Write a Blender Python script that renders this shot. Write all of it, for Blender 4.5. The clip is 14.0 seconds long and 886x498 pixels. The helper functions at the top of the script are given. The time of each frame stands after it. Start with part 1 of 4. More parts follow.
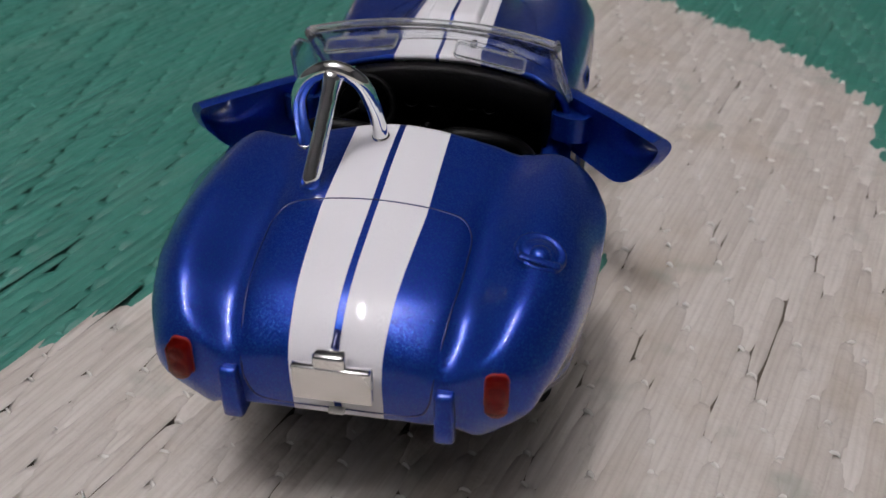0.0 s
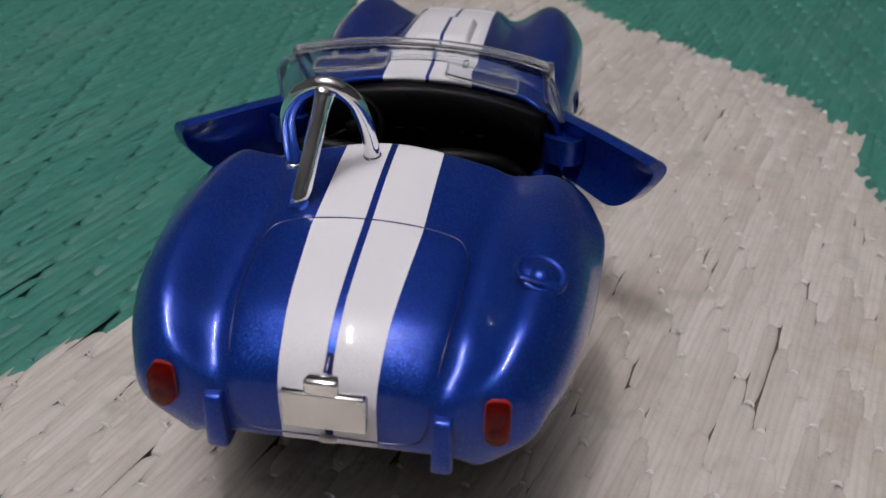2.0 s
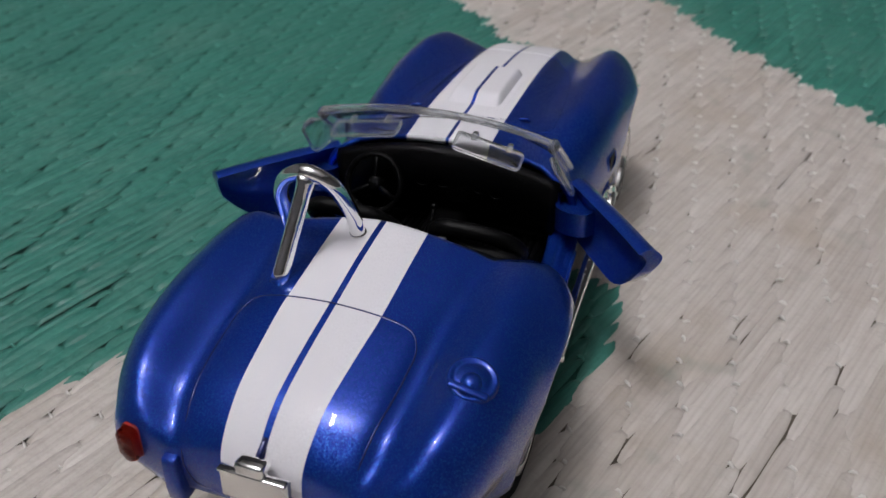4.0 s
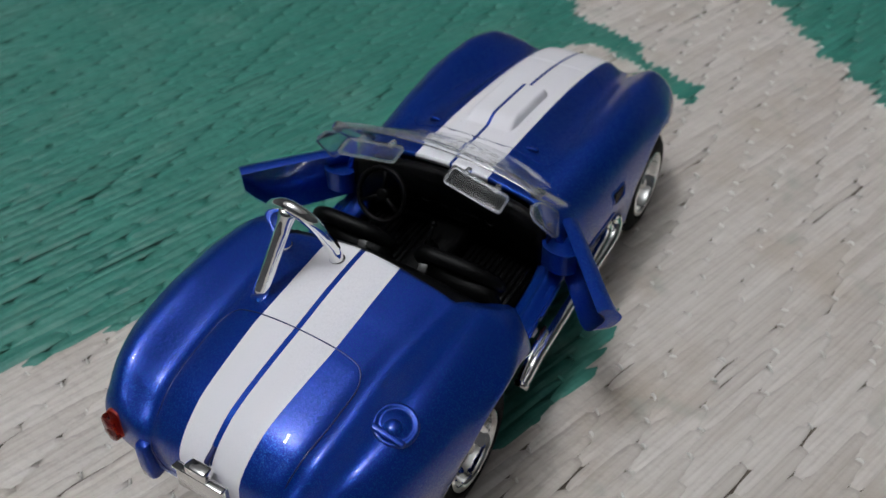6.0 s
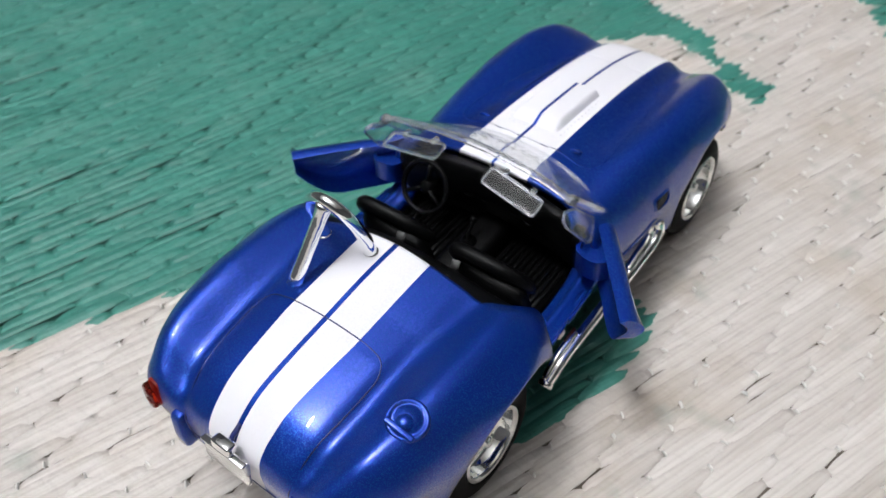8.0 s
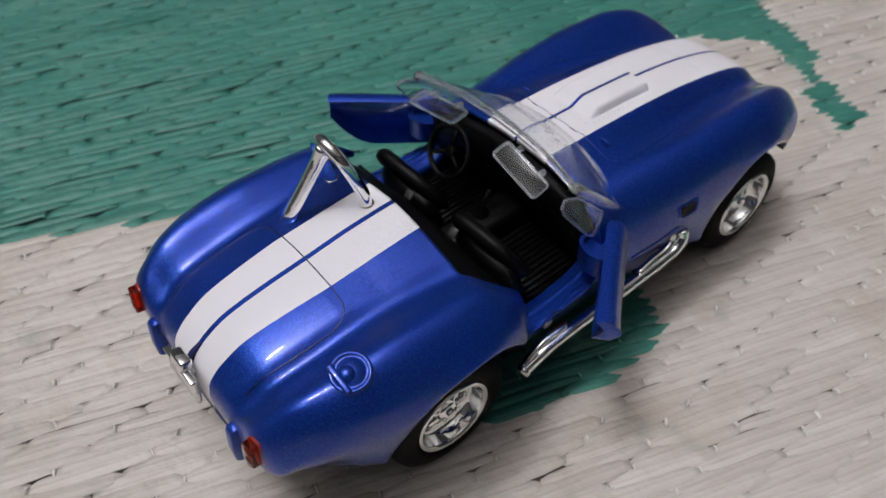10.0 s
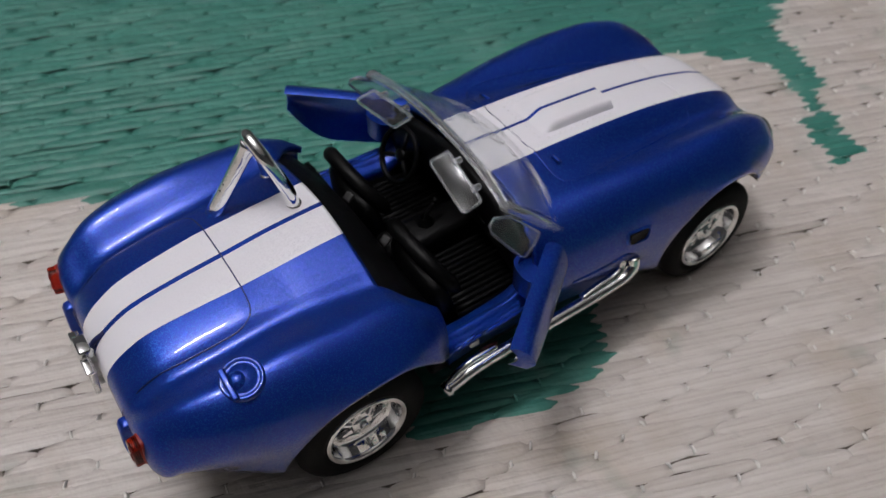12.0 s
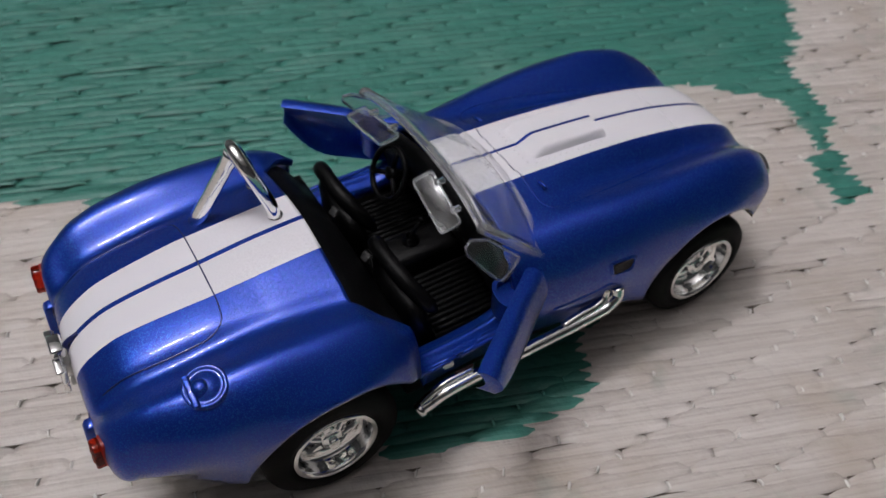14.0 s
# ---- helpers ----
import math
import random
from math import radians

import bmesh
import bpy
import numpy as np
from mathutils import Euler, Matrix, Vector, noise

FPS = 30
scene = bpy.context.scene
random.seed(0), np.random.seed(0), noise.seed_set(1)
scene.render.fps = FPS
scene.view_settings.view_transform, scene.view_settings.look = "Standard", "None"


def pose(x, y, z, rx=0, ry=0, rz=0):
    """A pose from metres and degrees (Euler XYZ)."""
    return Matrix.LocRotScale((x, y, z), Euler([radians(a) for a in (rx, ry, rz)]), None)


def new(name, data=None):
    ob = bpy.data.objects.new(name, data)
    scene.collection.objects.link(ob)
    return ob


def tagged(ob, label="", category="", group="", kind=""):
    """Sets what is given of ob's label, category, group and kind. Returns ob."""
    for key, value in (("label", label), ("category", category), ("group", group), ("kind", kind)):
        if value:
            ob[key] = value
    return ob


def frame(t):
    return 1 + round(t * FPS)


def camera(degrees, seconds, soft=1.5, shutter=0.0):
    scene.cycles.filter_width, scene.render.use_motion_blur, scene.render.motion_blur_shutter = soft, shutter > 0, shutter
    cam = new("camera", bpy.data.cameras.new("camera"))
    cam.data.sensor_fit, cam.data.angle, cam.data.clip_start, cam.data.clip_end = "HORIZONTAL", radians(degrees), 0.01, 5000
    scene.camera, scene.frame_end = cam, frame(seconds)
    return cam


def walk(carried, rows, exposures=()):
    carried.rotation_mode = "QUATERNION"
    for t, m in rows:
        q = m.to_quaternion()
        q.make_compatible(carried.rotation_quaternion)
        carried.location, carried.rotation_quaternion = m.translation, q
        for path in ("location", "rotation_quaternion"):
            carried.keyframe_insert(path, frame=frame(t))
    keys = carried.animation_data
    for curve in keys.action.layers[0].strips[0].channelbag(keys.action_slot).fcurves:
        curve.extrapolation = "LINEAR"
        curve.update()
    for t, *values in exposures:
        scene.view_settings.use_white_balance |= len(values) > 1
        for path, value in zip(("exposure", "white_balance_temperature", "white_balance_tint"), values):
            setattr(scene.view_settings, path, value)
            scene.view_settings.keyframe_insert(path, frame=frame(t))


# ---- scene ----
cam = camera(55.77, 14.0)
# seconds, x, y, z in metres, turns about x, y, z in degrees
PATH = [
    (0.0, 0.02191, -0.12344, 0.08952, 52.801, 0.370, 9.765),
    (0.5, 0.02110, -0.12391, 0.08846, 53.623, -0.034, 9.183),
    (1.0, 0.01915, -0.12413, 0.08657, 54.066, -0.538, 8.539),
    (1.5, 0.01852, -0.12310, 0.08627, 54.549, -0.757, 8.231),
    (2.0, 0.01905, -0.12191, 0.08631, 55.105, -0.877, 8.360),
    (2.5, 0.02186, -0.11812, 0.09001, 55.261, -0.891, 8.926),
    (3.0, 0.02827, -0.11292, 0.09378, 54.855, -0.247, 10.995),
    (3.2, 0.03044, -0.11378, 0.09579, 54.625, 0.463, 12.642),
    (5.3, 0.05246, -0.10163, 0.11135, 47.185, 1.939, 28.136),
    (5.5, 0.05289, -0.10047, 0.11396, 46.761, 1.875, 28.696),
    (6.0, 0.05740, -0.09686, 0.12015, 46.264, 2.037, 30.633),
    (6.5, 0.05987, -0.09727, 0.12336, 46.170, 2.245, 32.096),
    (7.0, 0.06078, -0.09760, 0.12370, 45.899, 2.494, 33.114),
    (7.5, 0.06104, -0.09499, 0.12483, 44.920, 2.603, 34.166),
    (8.0, 0.06298, -0.09146, 0.12586, 44.064, 3.182, 37.306),
    (8.2, 0.06364, -0.09055, 0.12564, 43.665, 3.139, 38.761),
    (10.3, 0.07731, -0.07612, 0.12341, 42.579, 1.251, 51.840),
    (10.5, 0.07803, -0.07439, 0.12328, 42.536, 1.158, 52.562),
    (11.0, 0.07984, -0.06909, 0.12247, 42.383, 0.748, 53.902),
    (11.5, 0.08040, -0.06532, 0.12157, 42.063, 0.262, 55.045),
    (12.0, 0.08155, -0.06188, 0.12196, 42.036, 0.114, 56.086),
    (12.5, 0.08332, -0.05849, 0.12166, 42.205, 0.069, 57.116),
    (13.0, 0.08473, -0.05673, 0.12098, 42.418, -0.003, 58.271),
    (13.5, 0.08535, -0.05526, 0.12208, 42.883, -0.164, 59.246),
    (14.0, 0.08540, -0.05563, 0.12170, 43.467, -0.487, 59.621),
]
# seconds, stops, white balance in kelvin, tint
LIGHT = [(0.0, 0.03, 6400, 11), (3.2, 0.04, 6400, 12), (5.3, 0.0, 6100, 4), (6.65, 0.02, 6100, 4), (7.15, 0.58, 6150, 5), (7.6, 0.74, 6150, 5), (8.2, 0.8, 6150, 5), (9.3, 0.42, 6200, 8), (10.3, 0.11, 6350, 9), (11.2, 0.02, 6350, 10), (12.0, -0.02, 6350, 10), (14.0, 0.01, 6350, 11)]
walk(cam, [(t, pose(*p)) for t, *p in PATH], LIGHT)


# ------------------------------------------------------------ lens, world and light
MM = 0.001
cam.data.dof.use_dof = True
cam.data.dof.focus_distance = 0.109
cam.data.dof.aperture_fstop = 40.0

world = bpy.data.worlds.new("world")
scene.world = world
world.use_nodes = True
world.node_tree.nodes["Background"].inputs[0].default_value = (0.8, 0.87, 1.0, 1)
world.node_tree.nodes["Background"].inputs[1].default_value = 0.01

# a bare tube lamp under the ceiling, behind and to one side of the car: it shines down, and up on the ceiling
for nm, watts, turn in (("tube_light", 12.0, 0), ("tube_light_upper_side", 100.0, 180)):
    tube_light = new(nm, bpy.data.lights.new(nm, "AREA"))
    tube_light.data.shape, tube_light.data.size, tube_light.data.size_y = "RECTANGLE", 0.05, 0.55
    tube_light.data.energy, tube_light.data.color = watts, (1.0, 0.965, 0.99)
    tube_light.matrix_world = pose(-0.39, -0.525, 2.5, turn)


# ------------------------------------------------------------ materials
def material(name, color=(0.5, 0.5, 0.5), rough=0.5, metal=0.0, **more):
    m = bpy.data.materials.new(name)
    m.use_nodes = True
    b = m.node_tree.nodes["Principled BSDF"]
    b.inputs["Base Color"].default_value = (*color, 1)
    b.inputs["Roughness"].default_value = rough
    b.inputs["Metallic"].default_value = metal
    for key, value in more.items():
        b.inputs[key.replace("_", " ")].default_value = value
    return m


def node(m, kind, sets=(), **inputs):
    n = m.node_tree.nodes.new(kind)
    for key, value in inputs.items():
        n.inputs[key.replace("_", " ")].default_value = value
    return n


def link(m, a, b):
    m.node_tree.links.new(a, b)


def bsdf(m):
    return m.node_tree.nodes["Principled BSDF"]


def math_node(m, op, a, b=None):
    n = m.node_tree.nodes.new("ShaderNodeMath")
    n.operation = op
    for i, v in enumerate((a, b)):
        if v is None:
            continue
        if isinstance(v, (int, float)):
            n.inputs[i].default_value = v
        else:
            link(m, v, n.inputs[i])
    return n.outputs[0]


def mix_color(m, fac, a, b):
    n = m.node_tree.nodes.new("ShaderNodeMix")
    n.data_type = "RGBA"
    for key, v in ((0, fac), (6, a), (7, b)):
        if isinstance(v, (int, float)):
            n.inputs[key].default_value = v
        elif isinstance(v, tuple):
            n.inputs[key].default_value = (*v, 1)
        else:
            link(m, v, n.inputs[key])
    return n.outputs[2]


def noise_of(m, scale, detail=2.0, rough=0.5, coords="Object"):
    tc = m.node_tree.nodes.new("ShaderNodeTexCoord")
    n = node(m, "ShaderNodeTexNoise", Scale=scale, Detail=detail, Roughness=rough)
    link(m, tc.outputs[coords], n.inputs["Vector"])
    return n.outputs["Fac"]


def bumped(m, height, strength=0.2, distance=0.0001):
    b = node(m, "ShaderNodeBump", Strength=strength, Distance=distance)
    link(m, height, b.inputs["Height"])
    link(m, b.outputs[0], bsdf(m).inputs["Normal"])


def car_paint():
    """Metallic blue with two printed white stripes along the middle, under a clear coat."""
    m = material("blue_metallic_paint", BLUE, 0.36, 0.62, Specular_IOR_Level=0.1, Coat_Weight=1.0, Coat_Roughness=0.02, Coat_IOR=1.38)
    tc = m.node_tree.nodes.new("ShaderNodeTexCoord")
    sep = m.node_tree.nodes.new("ShaderNodeSeparateXYZ")
    link(m, tc.outputs["Object"], sep.inputs[0])
    off = math_node(m, "ABSOLUTE", sep.outputs[0])
    # the stripes narrow a little towards the tail and the nose
    aft = math_node(m, "MAXIMUM", math_node(m, "SUBTRACT", -0.046, sep.outputs[1]), 0.0)
    fore = math_node(m, "MAXIMUM", math_node(m, "SUBTRACT", sep.outputs[1], 0.012), 0.0)
    bonnet = math_node(m, "MULTIPLY", math_node(m, "GREATER_THAN", sep.outputs[1], -0.012), 0.0006)
    edge = math_node(m, "SUBTRACT", math_node(m, "ADD", bonnet, 0.0063), math_node(m, "ADD", math_node(m, "MULTIPLY", aft, 0.07), math_node(m, "MULTIPLY", fore, 0.012)))
    stripe = math_node(m, "MULTIPLY", math_node(m, "GREATER_THAN", off, math_node(m, "SUBTRACT", 0.00042, math_node(m, "MULTIPLY", bonnet, 0.22))), math_node(m, "LESS_THAN", off, edge))
    flake = node(m, "ShaderNodeTexVoronoi", Scale=9000.0)
    link(m, tc.outputs["Object"], flake.inputs["Vector"])
    spark = math_node(m, "MINIMUM", math_node(m, "POWER", math_node(m, "MULTIPLY", flake.outputs["Color"], 1.3), 7.0), 1.0)
    tone = noise_of(m, 120.0)
    shade = mix_color(m, math_node(m, "MULTIPLY", spark, 0.4), BLUE, (0.014, 0.14, 0.46))
    link(m, mix_color(m, stripe, shade, (0.75, 0.74, 0.78)), bsdf(m).inputs["Base Color"])
    link(m, math_node(m, "MULTIPLY", math_node(m, "SUBTRACT", 1.0, stripe), 0.62), bsdf(m).inputs["Metallic"])
    link(m, math_node(m, "ADD", math_node(m, "MULTIPLY", tone, 0.08), 0.33), bsdf(m).inputs["Roughness"])
    link(m, math_node(m, "SUBTRACT", 1.0, math_node(m, "MULTIPLY", stripe, 0.55)), bsdf(m).inputs["Coat Weight"])
    # the flakes lie at small random tilts under the coat
    geo = m.node_tree.nodes.new("ShaderNodeNewGeometry")
    tilt = m.node_tree.nodes.new("ShaderNodeVectorMath")
    tilt.operation = "MULTIPLY_ADD"
    link(m, flake.outputs["Color"], tilt.inputs[0])
    tilt.inputs[1].default_value = (0.22, 0.22, 0.22)
    tilt.inputs[2].default_value = (-0.11, -0.11, -0.11)
    add = m.node_tree.nodes.new("ShaderNodeVectorMath")
    add.operation = "ADD"
    link(m, geo.outputs["Normal"], add.inputs[0])
    link(m, tilt.outputs[0], add.inputs[1])
    unit = m.node_tree.nodes.new("ShaderNodeVectorMath")
    unit.operation = "NORMALIZE"
    link(m, add.outputs[0], unit.inputs[0])
    link(m, unit.outputs[0], bsdf(m).inputs["Normal"])
    peel = node(m, "ShaderNodeBump", Strength=0.05, Distance=0.0002)
    link(m, noise_of(m, 500.0), peel.inputs["Height"])
    link(m, peel.outputs[0], bsdf(m).inputs["Coat Normal"])
    return m


def straw(name, dark, light, soil, smudge):
    m = material(name, light, 0.42)
    tc = m.node_tree.nodes.new("ShaderNodeTexCoord")
    turn = node(m, "ShaderNodeMapping")
    turn.inputs["Scale"].default_value = (70, 1300, 300)
    link(m, tc.outputs["Object"], turn.inputs["Vector"])
    fibre = node(m, "ShaderNodeTexNoise", Scale=1.0, Detail=3.0)
    link(m, turn.outputs[0], fibre.inputs["Vector"])
    geo = m.node_tree.nodes.new("ShaderNodeNewGeometry")
    each = geo.outputs["Random Per Island"]
    info = m.node_tree.nodes.new("ShaderNodeObjectInfo")
    both = math_node(m, "FRACT", math_node(m, "ADD", each, info.outputs["Random"]))
    fac = math_node(m, "ADD", math_node(m, "MULTIPLY", fibre.outputs["Fac"], 0.8), math_node(m, "MULTIPLY", both, 0.28))
    base = mix_color(m, fac, dark, light)
    world_at = m.node_tree.nodes.new("ShaderNodeNewGeometry")
    stain = node(m, "ShaderNodeTexNoise", Scale=38.0, Detail=4.0, Roughness=0.6)
    link(m, world_at.outputs["Position"], stain.inputs["Vector"])
    ramp = m.node_tree.nodes.new("ShaderNodeMapRange")
    ramp.inputs["From Min"].default_value, ramp.inputs["From Max"].default_value = 0.5, 0.78
    ramp.inputs["To Max"].default_value = 0.7
    link(m, stain.outputs["Fac"], ramp.inputs["Value"])
    blot = node(m, "ShaderNodeTexNoise", Scale=70.0, Detail=3.0, Roughness=0.55)
    link(m, world_at.outputs["Position"], blot.inputs["Vector"])
    spot = m.node_tree.nodes.new("ShaderNodeMapRange")
    spot.inputs["From Min"].default_value, spot.inputs["From Max"].default_value = 0.6, 0.78
    spot.inputs["To Max"].default_value = 0.75
    link(m, blot.outputs["Fac"], spot.inputs["Value"])
    soiled = mix_color(m, ramp.outputs[0], base, soil)
    link(m, mix_color(m, spot.outputs[0], soiled, smudge), bsdf(m).inputs["Base Color"])
    link(m, math_node(m, "ADD", math_node(m, "MULTIPLY", fibre.outputs["Fac"], 0.28), 0.34), bsdf(m).inputs["Roughness"])
    crumple = node(m, "ShaderNodeTexNoise", Scale=240.0, Detail=3.5)
    link(m, world_at.outputs["Position"], crumple.inputs["Vector"])
    height = math_node(m, "ADD", math_node(m, "MULTIPLY", fibre.outputs["Fac"], 0.3), math_node(m, "MULTIPLY", crumple.outputs["Fac"], 1.0))
    bumped(m, height, 0.65, 0.0011)
    return m


def grained(name, color, rough, scale, strength):
    m = material(name, color, rough)
    n = noise_of(m, scale, 3.0)
    bumped(m, n, strength, 0.0002)
    link(m, math_node(m, "ADD", math_node(m, "MULTIPLY", noise_of(m, scale * 0.1), 0.25), rough - 0.12), bsdf(m).inputs["Roughness"])
    return m


BLUE = (0.008, 0.032, 0.30)
STRAW_TURN = 70.0
blue = car_paint()
seam_paint = material("seam_blue", (0.006, 0.012, 0.11), 0.3, 0.3, Coat_Weight=0.6)
white_straw = straw("white_straw", (0.32, 0.28, 0.24), (0.665, 0.625, 0.59), (0.37, 0.305, 0.23), (0.27, 0.29, 0.25))
green_straw = straw("green_straw", (0.018, 0.118, 0.093), (0.053, 0.235, 0.185), (0.085, 0.235, 0.19), (0.11, 0.26, 0.21))
thread = material("white_binding_thread", (0.72, 0.70, 0.66), 0.22, 0.0, Coat_Weight=0.8)
green_thread = material("green_binding_thread", (0.08, 0.28, 0.225), 0.4)
# backing colours darkened to paint in the shade of the gaps between straws
gap_shade_white = grained("backing_gap_shade", (0.10, 0.08, 0.06), 0.7, 300.0, 0.3)
gap_shade_green = grained("green_backing_gap_shade", (0.012, 0.08, 0.06), 0.7, 300.0, 0.3)
black = grained("black_plastic", (0.0025, 0.0025, 0.0027), 0.42, 2500.0, 0.35)
bsdf(black).inputs["Specular IOR Level"].default_value = 0.12
dull = grained("dull_silver", (0.03, 0.03, 0.03), 0.4, 900.0, 0.1)
rubber = grained("black_rubber", (0.005, 0.005, 0.005), 0.7, 1500.0, 0.2)
bsdf(rubber).inputs["Specular IOR Level"].default_value = 0.15
chrome = material("chrome", (0.92, 0.92, 0.91), 0.10, 1.0)
bumped(chrome, noise_of(chrome, 600.0), 0.3, 0.0002)
link(chrome, math_node(chrome, "ADD", math_node(chrome, "MULTIPLY", noise_of(chrome, 260.0), 0.12), 0.0), bsdf(chrome).inputs["Roughness"])
plated = grained("plated_plastic", (0.86, 0.855, 0.84), 0.26, 500.0, 0.15)
bsdf(plated).inputs["Metallic"].default_value = 1.0
silver = grained("silver_paint", (0.62, 0.61, 0.58), 0.35, 900.0, 0.1)
bsdf(silver).inputs["Metallic"].default_value = 0.75
red_lens = material("red_lens", (0.5, 0.02, 0.005), 0.05, 0.0, Transmission_Weight=0.97, IOR=1.3)
amber = material("headlight_lens", (0.75, 0.72, 0.66), 0.08, 0.2, Coat_Weight=1.0)
clear = material("clear_plastic", (0.97, 0.98, 0.98), 0.0, 0.0, Transmission_Weight=0.972, IOR=1.04, Coat_Weight=0.3, Coat_Roughness=0.02)
hazy = material("hazy_plastic", (0.92, 0.93, 0.94), 0.04, 0.0, Transmission_Weight=0.985, IOR=1.1, Coat_Weight=0.7, Coat_Roughness=0.14)
milky = material("cloudy_plastic", (0.93, 0.94, 0.95), 0.06, 0.0, Transmission_Weight=0.9, IOR=1.3, Coat_Weight=1.0, Coat_Roughness=0.04)
white_paint = material("white_paint", (0.74, 0.73, 0.76), 0.35, 0.0, Coat_Weight=0.8)
red_paint = material("dark_red_plastic", (0.035, 0.003, 0.003), 0.4)
lamp_red = material("lamp_red", (0.22, 0.008, 0.004), 0.4)
ceiling_paint = grained("ceiling_paint", (0.75, 0.74, 0.72), 0.8, 40.0, 0.1)
plaster = grained("wall_paint", (0.16, 0.16, 0.17), 0.8, 40.0, 0.1)
floor_paint = grained("floor_tile", (0.35, 0.33, 0.30), 0.5, 20.0, 0.1)



def tube(bm, pts, r, segs=12, squash=1.0, caps=True, closed=False):
    """Sweeps a round section along points. r: one radius or one for each point."""
    pts = [Vector(p) for p in pts]
    n = len(pts)
    rs = [r] * n if isinstance(r, (int, float)) else list(r)
    rings, side = [], None
    for i, p in enumerate(pts):
        a = pts[(i - 1) % n] if closed or i else pts[0]
        b = pts[(i + 1) % n] if closed or i < n - 1 else pts[-1]
        t = (b - a).normalized()
        if side is None:
            side = t.orthogonal().normalized()
        side = (side - t * side.dot(t)).normalized()
        up = t.cross(side)
        rings.append([bm.verts.new(p + rs[i] * (math.cos(k) * side + squash * math.sin(k) * up)) for k in np.linspace(0, 2 * math.pi, segs, endpoint=False)])
    for i in range(n if closed else n - 1):
        a, b = rings[i], rings[(i + 1) % n]
        for k in range(segs):
            bm.faces.new((a[k], a[(k + 1) % segs], b[(k + 1) % segs], b[k]))
    if caps and not closed:
        bm.faces.new(list(reversed(rings[0])))
        bm.faces.new(rings[-1])
    return bm


def bend(pts, n=8):
    return [Vector(p) for p in catmull(pts, n)]


def revolve(bm, profile, m=Matrix(), segs=40):
    """Turns a profile of (radius, height) about the z axis of m."""
    angles = np.linspace(0, 2 * math.pi, segs, endpoint=False)
    rings = []
    for r, h in profile:
        if r < 1e-6:
            rings.append([bm.verts.new(m @ Vector((0, 0, h)))])
        else:
            rings.append([bm.verts.new(m @ Vector((r * math.cos(a), r * math.sin(a), h))) for a in angles])
    for a, b in zip(rings, rings[1:]):
        for k in range(segs):
            j = (k + 1) % segs
            if len(a) == 1 and len(b) > 1:
                bm.faces.new((a[0], b[j], b[k]))
            elif len(b) == 1 and len(a) > 1:
                bm.faces.new((a[k], a[j], b[0]))
            elif len(a) > 1:
                bm.faces.new((a[k], a[j], b[j], b[k]))
    return bm


def block(bm, at, size, edge=0.3, turn=(0, 0, 0), segs=2):
    """A box with rounded edges."""
    made = bmesh.ops.create_cube(bm, size=1.0, matrix=pose(*at, *turn) @ Matrix.Diagonal((*size, 1)))["verts"]
    if edge:
        es = list({e for v in made for e in v.link_edges})
        bmesh.ops.bevel(bm, geom=es, offset=edge, segments=segs, affect="EDGES", profile=0.5)
    return bm


def plate(bm, outline, thick, m=Matrix(), edge=0.15):
    """An outline of (x, y) made into a plate from z = 0 to thick, laid out by m."""
    low = [bm.verts.new(m @ Vector((x, y, 0))) for x, y in outline]
    top = [bm.verts.new(m @ Vector((x, y, thick))) for x, y in outline]
    faces = [bm.faces.new(list(reversed(low))), bm.faces.new(top)]
    n = len(outline)
    for i in range(n):
        faces.append(bm.faces.new((low[i], low[(i + 1) % n], top[(i + 1) % n], top[i])))
    if edge:
        es = [e for f in faces[:2] for e in f.edges]
        bmesh.ops.bevel(bm, geom=es, offset=edge, segments=2, affect="EDGES", profile=0.5)
    return bm


def rounded(w, h, r, n=5, cx=0.0, cy=0.0):
    """The outline of a rectangle with round corners."""
    out = []
    for sx, sy, a0 in ((1, 1, 0), (-1, 1, 90), (-1, -1, 180), (1, -1, 270)):
        for k in range(n + 1):
            a = radians(a0 + 90 * k / n)
            out.append((cx + sx * (w / 2 - r) + r * math.cos(a), cy + sy * (h / 2 - r) + r * math.sin(a)))
    return out


def flat_shaded(ob, degrees=35):
    """Smooth shading with sharp creases kept."""
    me = ob.data
    me.polygons.foreach_set("use_smooth", [True] * len(me.polygons))
    me.set_sharp_from_angle(angle=radians(degrees))
    return ob


# ------------------------------------------------------------ mesh helpers
def part(name, bm, mat, parent=None, label="", smooth=True):
    me = bpy.data.meshes.new(name)
    bmesh.ops.scale(bm, vec=(MM, MM, MM), verts=bm.verts)       # parts are drawn in millimetres
    bm.to_mesh(me)
    bm.free()
    for m in mat if isinstance(mat, (list, tuple)) else [mat]:
        me.materials.append(m)
    if smooth:
        me.polygons.foreach_set("use_smooth", [True] * len(me.polygons))
    ob = new(name, me)
    if parent is not None:
        ob.parent = parent
    if label:
        ob["label"] = label
    return ob


